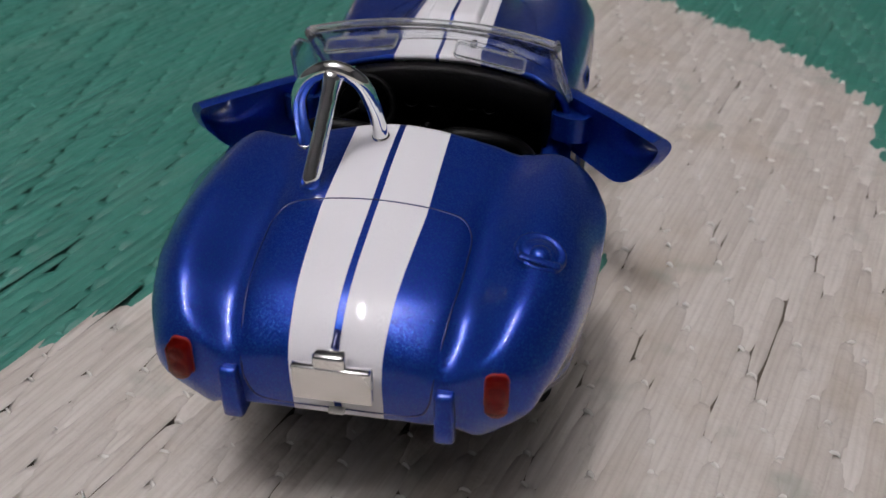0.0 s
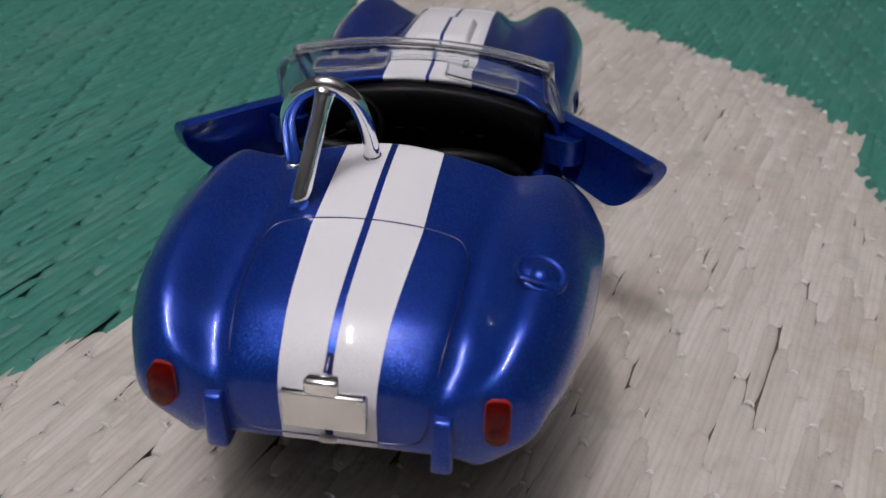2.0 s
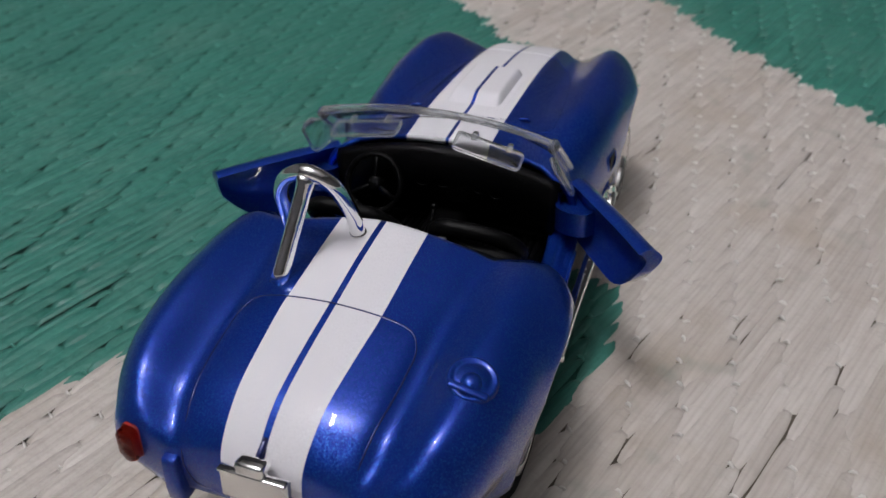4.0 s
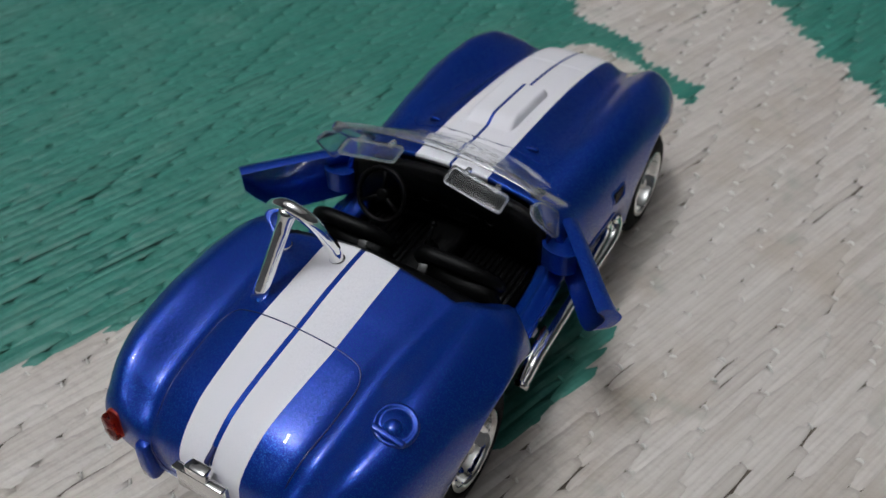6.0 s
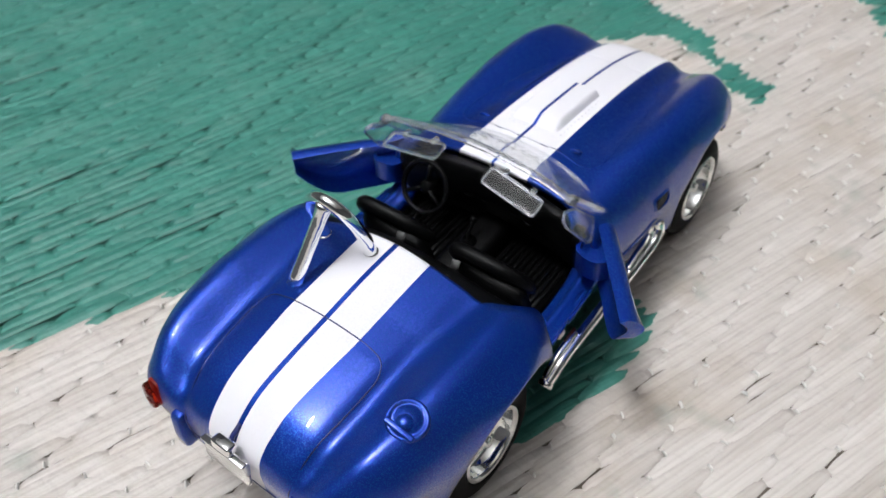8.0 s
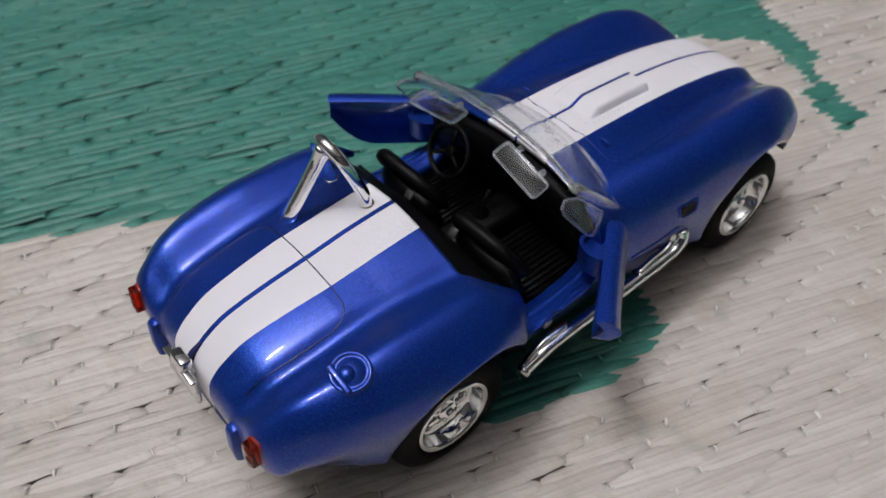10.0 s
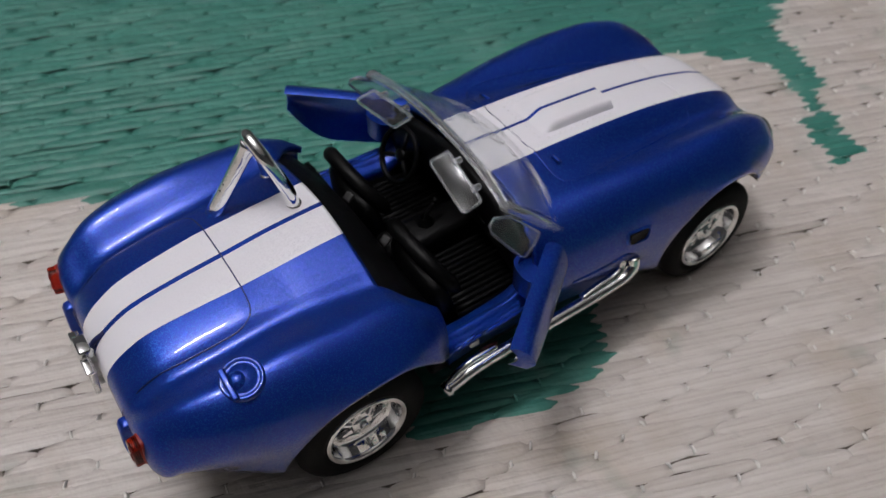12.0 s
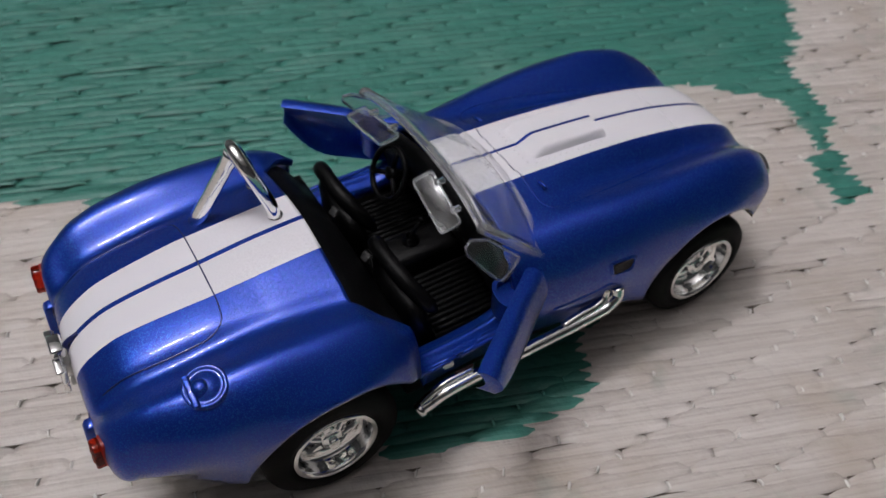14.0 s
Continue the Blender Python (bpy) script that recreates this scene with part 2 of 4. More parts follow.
def pchip(xs, ys, x):
    """Smooth interpolation that does not overshoot."""
    xs, ys = np.asarray(xs, float), np.asarray(ys, float)
    h = np.diff(xs)
    d = np.diff(ys, axis=0) / (h if ys.ndim == 1 else h[:, None])
    m = np.zeros_like(ys)
    m[0], m[-1] = d[0], d[-1]
    for i in range(1, len(xs) - 1):
        w1, w2 = 2 * h[i] + h[i - 1], h[i] + 2 * h[i - 1]
        with np.errstate(divide="ignore", invalid="ignore"):
            hm = (w1 + w2) / (w1 / d[i - 1] + w2 / d[i])
        m[i] = np.where(d[i - 1] * d[i] > 0, np.nan_to_num(hm), 0)
    k = np.clip(np.searchsorted(xs, x) - 1, 0, len(xs) - 2)
    t = (x - xs[k]) / h[k]
    return ((1 + 2 * t) * (1 - t) ** 2 * ys[k] + t * (1 - t) ** 2 * h[k] * m[k]
            + t * t * (3 - 2 * t) * ys[k + 1] + t * t * (t - 1) * h[k] * m[k + 1])


def catmull(pts, n):
    """n points per span through the given ones, centripetal."""
    pts = [np.asarray(p, float) for p in pts]
    ext = [2 * pts[0] - pts[1]] + pts + [2 * pts[-1] - pts[-2]]
    out = []
    for i in range(1, len(ext) - 2):
        p0, p1, p2, p3 = ext[i - 1:i + 3]
        t0 = 0.0
        t1 = t0 + max(np.linalg.norm(p1 - p0), 1e-6) ** 0.5
        t2 = t1 + max(np.linalg.norm(p2 - p1), 1e-6) ** 0.5
        t3 = t2 + max(np.linalg.norm(p3 - p2), 1e-6) ** 0.5
        for k in range(n):
            t = t1 + (t2 - t1) * k / n
            a1 = (t1 - t) / (t1 - t0) * p0 + (t - t0) / (t1 - t0) * p1
            a2 = (t2 - t) / (t2 - t1) * p1 + (t - t1) / (t2 - t1) * p2
            a3 = (t3 - t) / (t3 - t2) * p2 + (t - t2) / (t3 - t2) * p3
            b1 = (t2 - t) / (t2 - t0) * a1 + (t - t0) / (t2 - t0) * a2
            b2 = (t3 - t) / (t3 - t1) * a2 + (t - t1) / (t3 - t1) * a3
            out.append((t2 - t) / (t2 - t1) * b1 + (t - t1) / (t2 - t1) * b2)
    out.append(pts[-1])
    return out


# ------------------------------------------------------------ the car's body shell, in millimetres
# y: centre z, z at the stripe's edge, valley x z, crown x z, shoulder x z, widest x z, lower edge z
STATIONS = [
    (-65.0, 26.0, 26.0, 9.5, 25.4, 13.5, 25.4, 15.5, 25.0, 16.6, 23.6, 20.8),
    (-64.6, 27.9, 27.9, 10.4, 26.6, 15.0, 28.2, 17.7, 27.1, 18.8, 23.6, 19.6),
    (-63.5, 29.6, 29.5, 11.2, 27.9, 16.2, 29.9, 19.4, 28.3, 20.6, 23.7, 19.0),
    (-61.5, 31.3, 31.1, 11.9, 29.0, 17.6, 31.4, 20.8, 28.7, 21.8, 24.8, 18.2),
    (-58.0, 33.0, 32.8, 12.4, 30.8, 18.8, 33.2, 22.4, 29.9, 23.4, 25.4, 17.2),
    (-52.0, 34.1, 33.8, 12.8, 31.7, 19.7, 34.2, 24.0, 30.9, 25.1, 26.0, 15.8),
    (-44.0, 35.0, 34.6, 13.0, 32.6, 20.1, 34.8, 25.1, 31.0, 26.6, 26.0, 15.0),
    (-36.0, 35.9, 35.3, 13.8, 33.0, 20.4, 34.4, 25.5, 31.0, 27.2, 25.4, 13.0),
    (-29.0, 36.2, 35.7, 14.8, 33.0, 20.3, 33.6, 25.0, 30.5, 26.5, 24.6, 12.0),
    (-25.0, 36.0, 35.6, 18.6, 31.3, 21.8, 31.1, 24.3, 28.9, 25.9, 21.5, 11.0),
    (-20.5, 35.6, 35.0, 20.3, 28.3, 21.2, 28.0, 22.2, 26.2, 22.6, 19.4, 13.5),
    (-7.0, 34.9, 34.5, 19.4, 30.4, 20.4, 29.9, 21.4, 27.8, 22.0, 20.0, 13.5),
    (-4.5, 34.8, 34.4, 17.2, 31.7, 19.3, 30.5, 21.0, 28.0, 22.0, 20.5, 13.5),
    (-2.0, 34.7, 34.3, 13.8, 32.9, 17.9, 31.2, 20.6, 28.4, 22.1, 21.0, 13.5),
    (1.0, 34.7, 34.4, 13.0, 32.8, 17.5, 31.5, 20.5, 28.7, 22.3, 21.0, 13.5),
    (8.0, 34.5, 34.2, 12.0, 32.5, 17.5, 32.2, 21.2, 29.0, 23.0, 21.5, 13.0),
    (18.0, 33.8, 33.5, 11.5, 31.2, 18.0, 32.8, 22.0, 29.5, 23.8, 22.0, 12.5),
    (28.0, 32.7, 32.4, 11.0, 29.8, 18.3, 32.8, 22.6, 29.6, 24.2, 22.0, 10.0),
    (36.0, 31.4, 31.0, 10.5, 28.6, 18.2, 32.5, 22.4, 29.3, 24.1, 22.5, 11.0),
    (44.0, 29.4, 29.1, 10.0, 27.0, 17.5, 30.9, 21.6, 27.8, 23.0, 23.2, 15.0),
    (48.5, 27.9, 27.6, 9.8, 25.8, 16.7, 28.5, 20.2, 26.2, 21.4, 23.4, 20.0),
    (51.5, 26.4, 26.0, 9.2, 24.6, 14.9, 25.8, 17.4, 24.2, 18.3, 22.4, 20.2),
    (53.6, 24.6, 24.2, 8.4, 23.2, 12.6, 22.9, 14.6, 22.2, 15.4, 21.0, 19.0),
    (55.4, 21.8, 21.6, 7.4, 21.2, 9.4, 20.9, 10.8, 20.4, 11.6, 19.4, 17.4),
]
ST = np.array(STATIONS)
WHEELS_Y, AXLE_Z = (-36.0, 36.0), 10.5
ARCHES = ((-35.3, 15.1, 17.5), (35.2, 13.4, 14.6))      # middle, half length, height over the axle
SPAN = 8                    # samples per span of a section
CUT_REAR, CUT_FRONT = -28.5, -3.4
DOOR_REAR, DOOR_FRONT = -22.0, -4.6


def lower_edge(y):
    z = pchip(ST[:, 0], ST[:, 11], y)
    for yc, a, h in ARCHES:
        k = (y - yc) / a
        if abs(k) < 1:
            z = max(z, AXLE_Z + h * (1 - k * k) ** 0.5)
    return z


def section(y):
    """The right half of the shell at y, from the middle down to the lower edge: points (x, z)."""
    zc, zd, xv, zv, xf, zf, xs, zs, w, zw, _ = pchip(ST[:, 0], ST[:, 1:], y)
    zb = lower_edge(y)
    zw = max(zw, zb + 1.2)
    k = min(1.0, max(0.0, (-46 - y) / 14))
    tuck = 3.6 * k * k * (3 - 2 * k)
    k = min(1.0, max(0.0, (20.5 - y) / 4)) * min(1.0, max(0.0, (y + 23) / 2))
    tuck += 0.9 * k
    b = min(1.0, max(0.0, (-18 - y) / 3))
    xd = min(7, xv * 0.7)
    pts = [(0, zc), (xd + b * (0.8 * xv - xd), zd + b * (0.58 - 0.2 * min(1.0, max(0.0, (-39 - y) / 7))) * (zv - zd)), (xv + 0.5 * b, zv),  (xf, zf), (xs, zs), (w, zw), (w - 0.05 * max(zw - zb, 0) - 0.3 - tuck, zb)]
    pts = [(-p[0], p[1]) for p in pts[1:2]] + pts
    return catmull(pts, SPAN)[SPAN:]


def body_rows():
    ys = set(np.arange(-65, -60, 0.4).round(2)) | set(np.arange(-60, 50, 1.0).round(2)) | set(np.arange(50, 55.4, 0.4).round(2))
    for yc, a, _ in ARCHES:
        for k in np.linspace(0, math.pi, 41):
            ys.add(round(yc + a * math.cos(k), 3))
        ys |= {yc - a - 0.02, yc + a + 0.02}
    ys |= {CUT_REAR, CUT_FRONT, DOOR_REAR, DOOR_FRONT, 55.4}
    ys = sorted(ys)
    return [y for i, y in enumerate(ys) if i == 0 or y - ys[i - 1] > 0.012]


def shell():
    bm = bmesh.new()
    rows = body_rows()
    grid = []
    for y in rows:
        sec = section(y)
        line = [bm.verts.new((-x, y, z)) for x, z in reversed(sec[1:])] + [bm.verts.new((x, y, z)) for x, z in sec]
        grid.append(line)
    n = len(grid[0])
    mid = n // 2
    for j in range(len(rows) - 1):
        a, b = rows[j], rows[j + 1]
        for i in range(n - 1):
            c = min(abs(i - mid), abs(i + 1 - mid))       # span index from the middle
            if a >= CUT_REAR - 1e-6 and b <= CUT_FRONT + 1e-6 and c < 2 * SPAN:
                continue
            if a >= DOOR_REAR - 1e-6 and b <= DOOR_FRONT + 1e-6 and 2 * SPAN <= c < 5 * SPAN:
                continue
            bm.faces.new((grid[j][i], grid[j][i + 1], grid[j + 1][i + 1], grid[j + 1][i]))
    for line in (grid[0], list(reversed(grid[-1]))):
        bm.faces.new(list(reversed(line)))
    for v in [v for v in bm.verts if not v.link_faces]:
        bm.verts.remove(v)
    bmesh.ops.recalc_face_normals(bm, faces=bm.faces)
    return bm


car = tagged(new("toy_car"), "blue die-cast toy roadster with white stripes and open doors", "toy car")
shell_bm = shell()
from mathutils.bvhtree import BVHTree
TREE = BVHTree.FromBMesh(shell_bm)


def on_top(x, y, lift=0.0):
    """The point of the shell straight above (x, y)."""
    hit = TREE.ray_cast(Vector((x, y, 80)), Vector((0, 0, -1)))
    z = hit[0].z if hit[0] is not None else 30.0
    return Vector((x, y, z + lift))


def from_behind(x, z, lift=0.0):
    hit = TREE.ray_cast(Vector((x, -100, z)), Vector((0, 1, 0)))
    y = hit[0].y if hit[0] is not None else -64.5
    return Vector((x, y - lift, z))


def from_side(y, z, s=1, lift=0.0):
    hit = TREE.ray_cast(Vector((60 * s, y, z)), Vector((-s, 0, 0)))
    x = hit[0].x if hit[0] is not None else 22.0 * s
    return Vector((x + lift * s, y, z))


body = part("body", shell_bm, blue, car, "metallic blue painted shell with two white stripes")
sol = body.modifiers.new("thickness", "SOLIDIFY")
sol.thickness, sol.offset = 0.0010, -1


# engraved lines of the boot lid, the bonnet and the cowl
def boot_line():
    pts = []
    for x, y in ((0, -44.5), (4, -44.5), (8, -44.6), (10.5, -45.2), (11.7, -47.2), (11.8, -51), (11.6, -55), (11.2, -58.5), (10.8, -61.5)):
        pts.append(on_top(x, y, 0.0))
    for x, z in ((10.3, 26.4), (10.0, 24.2), (9.2, 22.3), (7.6, 21.7), (5, 21.6), (0, 21.6)):
        pts.append(from_behind(x, z))
    right = [Vector(p) for p in catmull([tuple(p) for p in pts], 6)]
    return right


half = boot_line()
bm = bmesh.new()
tube(bm, half, 0.11, 6)
tube(bm, [Vector((-p.x, p.y, p.z)) for p in half], 0.11, 6)
part("boot_seam", bm, seam_paint, car, "thin engraved line round the boot lid")

bm = bmesh.new()
for s in (-1, 1):
    line = [(0, 5.2), (4, 5.2), (8, 5.5), (12.0, 5.9), (13.8, 7.2), (14.3, 10.0), (13.8, 18), (12.6, 28), (11.2, 35), (10.2, 37.6), (8.6, 38.5), (4, 38.8), (0, 38.9)]
    way = [p for p in catmull([(x, y) for x, y in line], 10)]
    tube(bm, [on_top(s * x, y, 0.02) for x, y in way], 0.11, 6)
part("bonnet_seam", bm, blue, car, "thin engraved line round the bonnet")
bm = bmesh.new()
tube(bm, [on_top(x, 5.2 if abs(x) < 5 else 5.2 + 0.2 * (abs(x) - 5), 0.0) for x in np.linspace(-7.4, 7.4, 25)], 0.13, 6)
part("cowl_seam", bm, seam_paint, car)


# bonnet scoop with a low wedge, its rivets, the latches
def scoop():
    bm = bmesh.new()
    rows = []
    w = 4.7
    for k in range(19):
        y = 8.6 + 15.4 * k / 18
        t = min(1.0, (y - 8.6) / 3.6)
        rise = 1.45 * t * t * (3 - 2 * t)
        row = []
        for x in np.linspace(-w, w, 33):
            e = max(0.0, min(1.0, (w - abs(x)) / 0.95))
            p = on_top(float(x), y, -0.12 + rise * (1 - (1 - e) ** 2.2))
            row.append(bm.verts.new(p))
        rows.append(row)
    row = [bm.verts.new(on_top(float(x), 24.3, -0.3)) for x in np.linspace(-w, w, 33)]
    rows.append(row)
    for a, b in zip(rows, rows[1:]):
        for i in range(32):
            bm.faces.new((a[i], a[i + 1], b[i + 1], b[i]))
    return bm


scoop_part = part("bonnet_scoop", scoop(), blue, car, "raised air scoop with white stripes")
flat_shaded(scoop_part, 50)
rivet_bm = bmesh.new()
bmesh.ops.create_icosphere(rivet_bm, subdivisions=2, radius=0.24)
rivet = part("rivet", rivet_bm, white_paint, scoop_part)
spots = [(s * 5.45, 9.4 + 1.2 * i) for s in (-1, 1) for i in range(12)] + [(s * (1.3 + 1.1 * i), 8.0 + 0.05 * i) for s in (-1, 1) for i in range(4)]
rivet.location = on_top(*spots[0], -0.12) * MM
for x, y in spots[1:]:
    r = new("rivet", rivet.data)
    r.parent = scoop_part
    r.location = on_top(x, y, -0.12) * MM
for s in (-1, 1):
    bm = bmesh.new()
    a = on_top(s * 9.5, 7.6, 0.35)
    tube(bm, [a + Vector((-0.9, 0, -0.3)), a + Vector((-0.7, 0, 0)), a + Vector((0.7, 0.2, 0)), a + Vector((0.9, 0.2, -0.3))], 0.32, 8)
    part("bonnet_latch", bm, blue, car)

# filler cap
bm = bmesh.new()
cap_at = on_top(19.8, -50.6)
n = TREE.find_nearest(cap_at)[1]
n = n if n.z > 0 else -n
m = Matrix.Translation(cap_at) @ n.to_track_quat("Z", "Y").to_matrix().to_4x4()
revolve(bm, [(3.0, -0.4), (2.9, 0.0), (2.72, 0.14), (2.5, 0.14), (2.3, 0.0), (2.1, -0.05), (1.8, 0.08), (1.3, 0.32), (0.6, 0.52), (0.0, 0.56)], m)
ax_y = (Vector((0, 1, 0)) - n * n.y).normalized()
ax_x = ax_y.cross(n)
tilt_up = Matrix(((ax_x.x, ax_y.x, n.x), (ax_x.y, ax_y.y, n.y), (ax_x.z, ax_y.z, n.z))).to_4x4()
filler = part("filler_cap", bm, blue, car, "raised round fuel filler cap")
bm = bmesh.new()
block(bm, (0, -1.8, 0.22), (4.8, 0.95, 0.6), 0.28, segs=3)
revolve(bm, [(1.3, 0.15), (1.0, 0.6), (0.5, 0.85), (0, 0.9)], Matrix.Translation((0, -0.6, 0)), 20)
bmesh.ops.transform(bm, matrix=Matrix.Translation(cap_at) @ tilt_up, verts=bm.verts)
part("cap_lever", bm, blue, filler)

# tail lamps, bumper guards, plate
for s in (-1, 1):
    at = from_behind(s * 16.9, 26.5)
    nn = TREE.find_nearest(at)[1]
    nn = nn if nn.y < 0 else -nn
    vy = (Vector((0, 0, 1)) - nn * nn.z).normalized()
    vx = vy.cross(nn)
    m = Matrix(((vx.x, vy.x, nn.x, at.x), (vx.y, vy.y, nn.y, at.y), (vx.z, vy.z, nn.z, at.z), (0, 0, 0, 1)))
    bm = bmesh.new()
    plate(bm, rounded(2.35, 4.5, 0.75), 2.3, m @ Matrix.Translation((0, 0, -1.1)), 0.3)
    for dz in (-0.8, 0.8):
        revolve(bm, [(0.85, 0.9), (0.75, 1.2), (0.4, 1.32), (0.0, 1.35)], m @ Matrix.Translation((0, dz * 1.1, 0)), 16)
    tail = flat_shaded(part("tail_lamp", bm, red_lens, car, "translucent red tail lamp"), 60)
    bm = bmesh.new()
    plate(bm, rounded(2.6, 4.8, 0.9), 1.0, m @ Matrix.Translation((0, 0, -0.95)), 0.1)
    part("lamp_base", bm, lamp_red, tail)
    tail.visible_shadow = False

    bm = bmesh.new()
    gx = s * 11.65
    rows = []
    for z, y, w, d in ((26.2, -65.4, 0.8, 1.4), (26.05, -65.8, 0.95, 2.0), (25.5, -66.1, 1.0, 2.3), (21.9, -66.5, 1.1, 3.2), (19.9, -66.5, 1.22, 3.8), (19.4, -66.2, 1.1, 3.6)):
        # a squarish upright with rounded corners
        rows.append([bm.verts.new((gx + w * math.copysign(abs(math.cos(a)) ** 0.38, math.cos(a)), y + d * 0.5 + d * 0.5 * math.copysign(abs(math.sin(a)) ** 0.38, math.sin(a)), z)) for a in np.linspace(0, 2 * math.pi, 24, endpoint=False)])
    for a, b in zip(rows, rows[1:]):
        for k in range(24):
            bm.faces.new((a[k], a[(k + 1) % 24], b[(k + 1) % 24], b[k]))
    bm.faces.new(rows[0])
    bm.faces.new(rows[-1])
    block(bm, (gx, -63.2, 21.3), (1.7, 3.2, 4.6), 0.4)
    bmesh.ops.recalc_face_normals(bm, faces=bm.faces)
    part("bumper_guard", bm, blue, car)

bm = bmesh.new()
block(bm, (0.1, -66.1, 26.6), (8.5, 0.8, 4.4), 0.22, (-8, 0, 0))
board = flat_shaded(part("number_plate", bm, plated, car, "blank silver number plate"), 30)
bm = bmesh.new()
block(bm, (0.0, -65.7, 29.6), (3.5, 1.9, 1.8), 0.4, (-8, 0, 0))
block(bm, (0.1, -66.2, 28.75), (8.3, 1.1, 0.5), 0.2, (-8, 0, 0))
part("plate_lamp", bm, chrome, board)
bm = bmesh.new()
block(bm, (0.0, -65.2, 25.4), (2.2, 1.8, 3.0), 0.2)
block(bm, (0.0, -65.6, 21.9), (1.8, 0.8, 0.6), 0.2)
part("plate_bracket", bm, silver, board)
bm = bmesh.new()
tube(bm, bend([tuple(from_behind(0, 28.2, -0.3)), (0, from_behind(0, 29.0).y - 0.4, 29.4), tuple(on_top(0, -62.4, -0.2))], 5), 0.4, 8)
part("boot_handle", bm, seam_paint, car)

# roll bar: a hoop and a brace
hoop = [(-12.6, -31.4, 33.4), (-12.7, -32.0, 38.0), (-12.1, -33.2, 41.8), (-9.9, -34.3, 45.1), (-6.8, -34.8, 46.5), (-4.1, -34.3, 45.0), (-2.9, -33.2, 41.8), (-2.4, -32.2, 38.4), (-2.3, -31.8, 34.6)]
bm = bmesh.new()
tube(bm, bend(hoop, 8), 1.02, 16)
hoop_part = part("roll_bar", bm, chrome, car, "chrome roll hoop with a brace")
bm = bmesh.new()
tube(bm, bend([(-6.8, -34.8, 45.9), (-7.6, -37.4, 41.6), (-9.0, -42.0, 33.9)], 6), [1.45, 1.3, 1.18] + [1.1] * 6 + [1.15, 1.2, 1.25, 1.3], 12, squash=0.85)
part("brace", bm, chrome, hoop_part)
for x, y in ((-12.6, -31.5), (-2.3, -31.8)):
    bm = bmesh.new()
    revolve(bm, [(1.2, -1.0), (1.2, 0.2), (1.08, 0.4), (0.6, 0.45)], Matrix.Translation(on_top(x, min(y, -29), 0.0)), 20)
    part("foot", bm, chrome, hoop_part)


# wheels
def tyre_bm(r=10.5, rim=6.9, w=3.9):
    bm = bmesh.new()
    prof = [(rim - 0.3, -w + 1.2), (rim, -w + 0.2), (rim + 1.2, -w - 0.15), (r - 1.4, -w + 0.15), (r - 0.35, -w + 0.8), (r, -w + 1.6)]
    for g in (-1.2, 0.0, 1.2):
        prof += [(r, g - 0.25), (r - 0.35, g - 0.2), (r - 0.35, g + 0.2), (r, g + 0.25)]
    prof += [(r, w - 1.6), (r - 0.35, w - 0.8), (r - 1.4, w - 0.15), (r - 2.4, w + 0.0), (rim + 0.9, w + 0.2), (rim, w - 0.1), (rim - 0.3, w - 1.2)]
    return revolve(bm, prof, segs=64)


def rim_bm(rim=6.8, w=3.9):
    bm = bmesh.new()
    revolve(bm, [(rim - 0.1, w - 1.0), (rim + 0.15, w - 0.1), (rim - 0.1, w + 0.25), (rim - 0.6, w + 0.15), (rim - 0.75, w - 0.5), (rim - 1.0, w - 2.2), (rim - 1.5, w - 2.9), (rim - 2.0, w - 2.6), (rim - 2.2, w - 3.2), (0.0, w - 3.6)], segs=48)
    return bm


def spoke_bm(w=3.9):
    bm = bmesh.new()
    rows = []
    for r, half, z in ((0.6, 0.75, w - 1.5), (2.0, 0.62, w - 1.7), (3.6, 0.75, w - 2.2), (5.1, 1.15, w - 2.7)):
        rows.append([bm.verts.new((r, -half, z - 0.7)), bm.verts.new((r, -half * 0.8, z)), bm.verts.new((r, half * 0.8, z)), bm.verts.new((r, half, z - 0.7))])
    for a, b in zip(rows, rows[1:]):
        for k in range(3):
            bm.faces.new((a[k], a[k + 1], b[k + 1], b[k]))
    bm.faces.new(rows[-1])
    bmesh.ops.recalc_face_normals(bm, faces=bm.faces)
    return bm


def hub_bm(w=3.9):
    bm = bmesh.new()
    revolve(bm, [(1.9, w - 2.4), (1.9, w - 1.5), (1.5, w - 1.15), (1.0, w - 1.1), (0.95, w - 0.6), (0.75, w - 0.4), (0.6, w - 0.55), (0.0, w - 0.6)], segs=24)
    return bm


def make_wheel(x, y, s):
    radius = 11.0 if y < 0 else AXLE_Z        # the rear tyres are the taller ones
    w = part("wheel", tyre_bm(radius), rubber, car, "black tyre on a chrome spoked rim")
    rim = part("rim", rim_bm(), chrome, w)
    hub = part("hub", hub_bm(), chrome, w)
    first = None
    for k in range(6):
        if first is None:
            first = part("spoke", spoke_bm(), chrome, rim)
            sp = first
        else:
            sp = new("spoke", first.data)
            sp.parent = rim
        sp.matrix_basis = pose(0, 0, 0, 0, 0, 60 * k + 12)
    w.matrix_basis = pose(x * MM, y * MM, radius * MM, 0, 90 * s, 0)
    return w


for s in (-1, 1):
    for yw in WHEELS_Y:
        make_wheel(s * 18.6, yw, s)

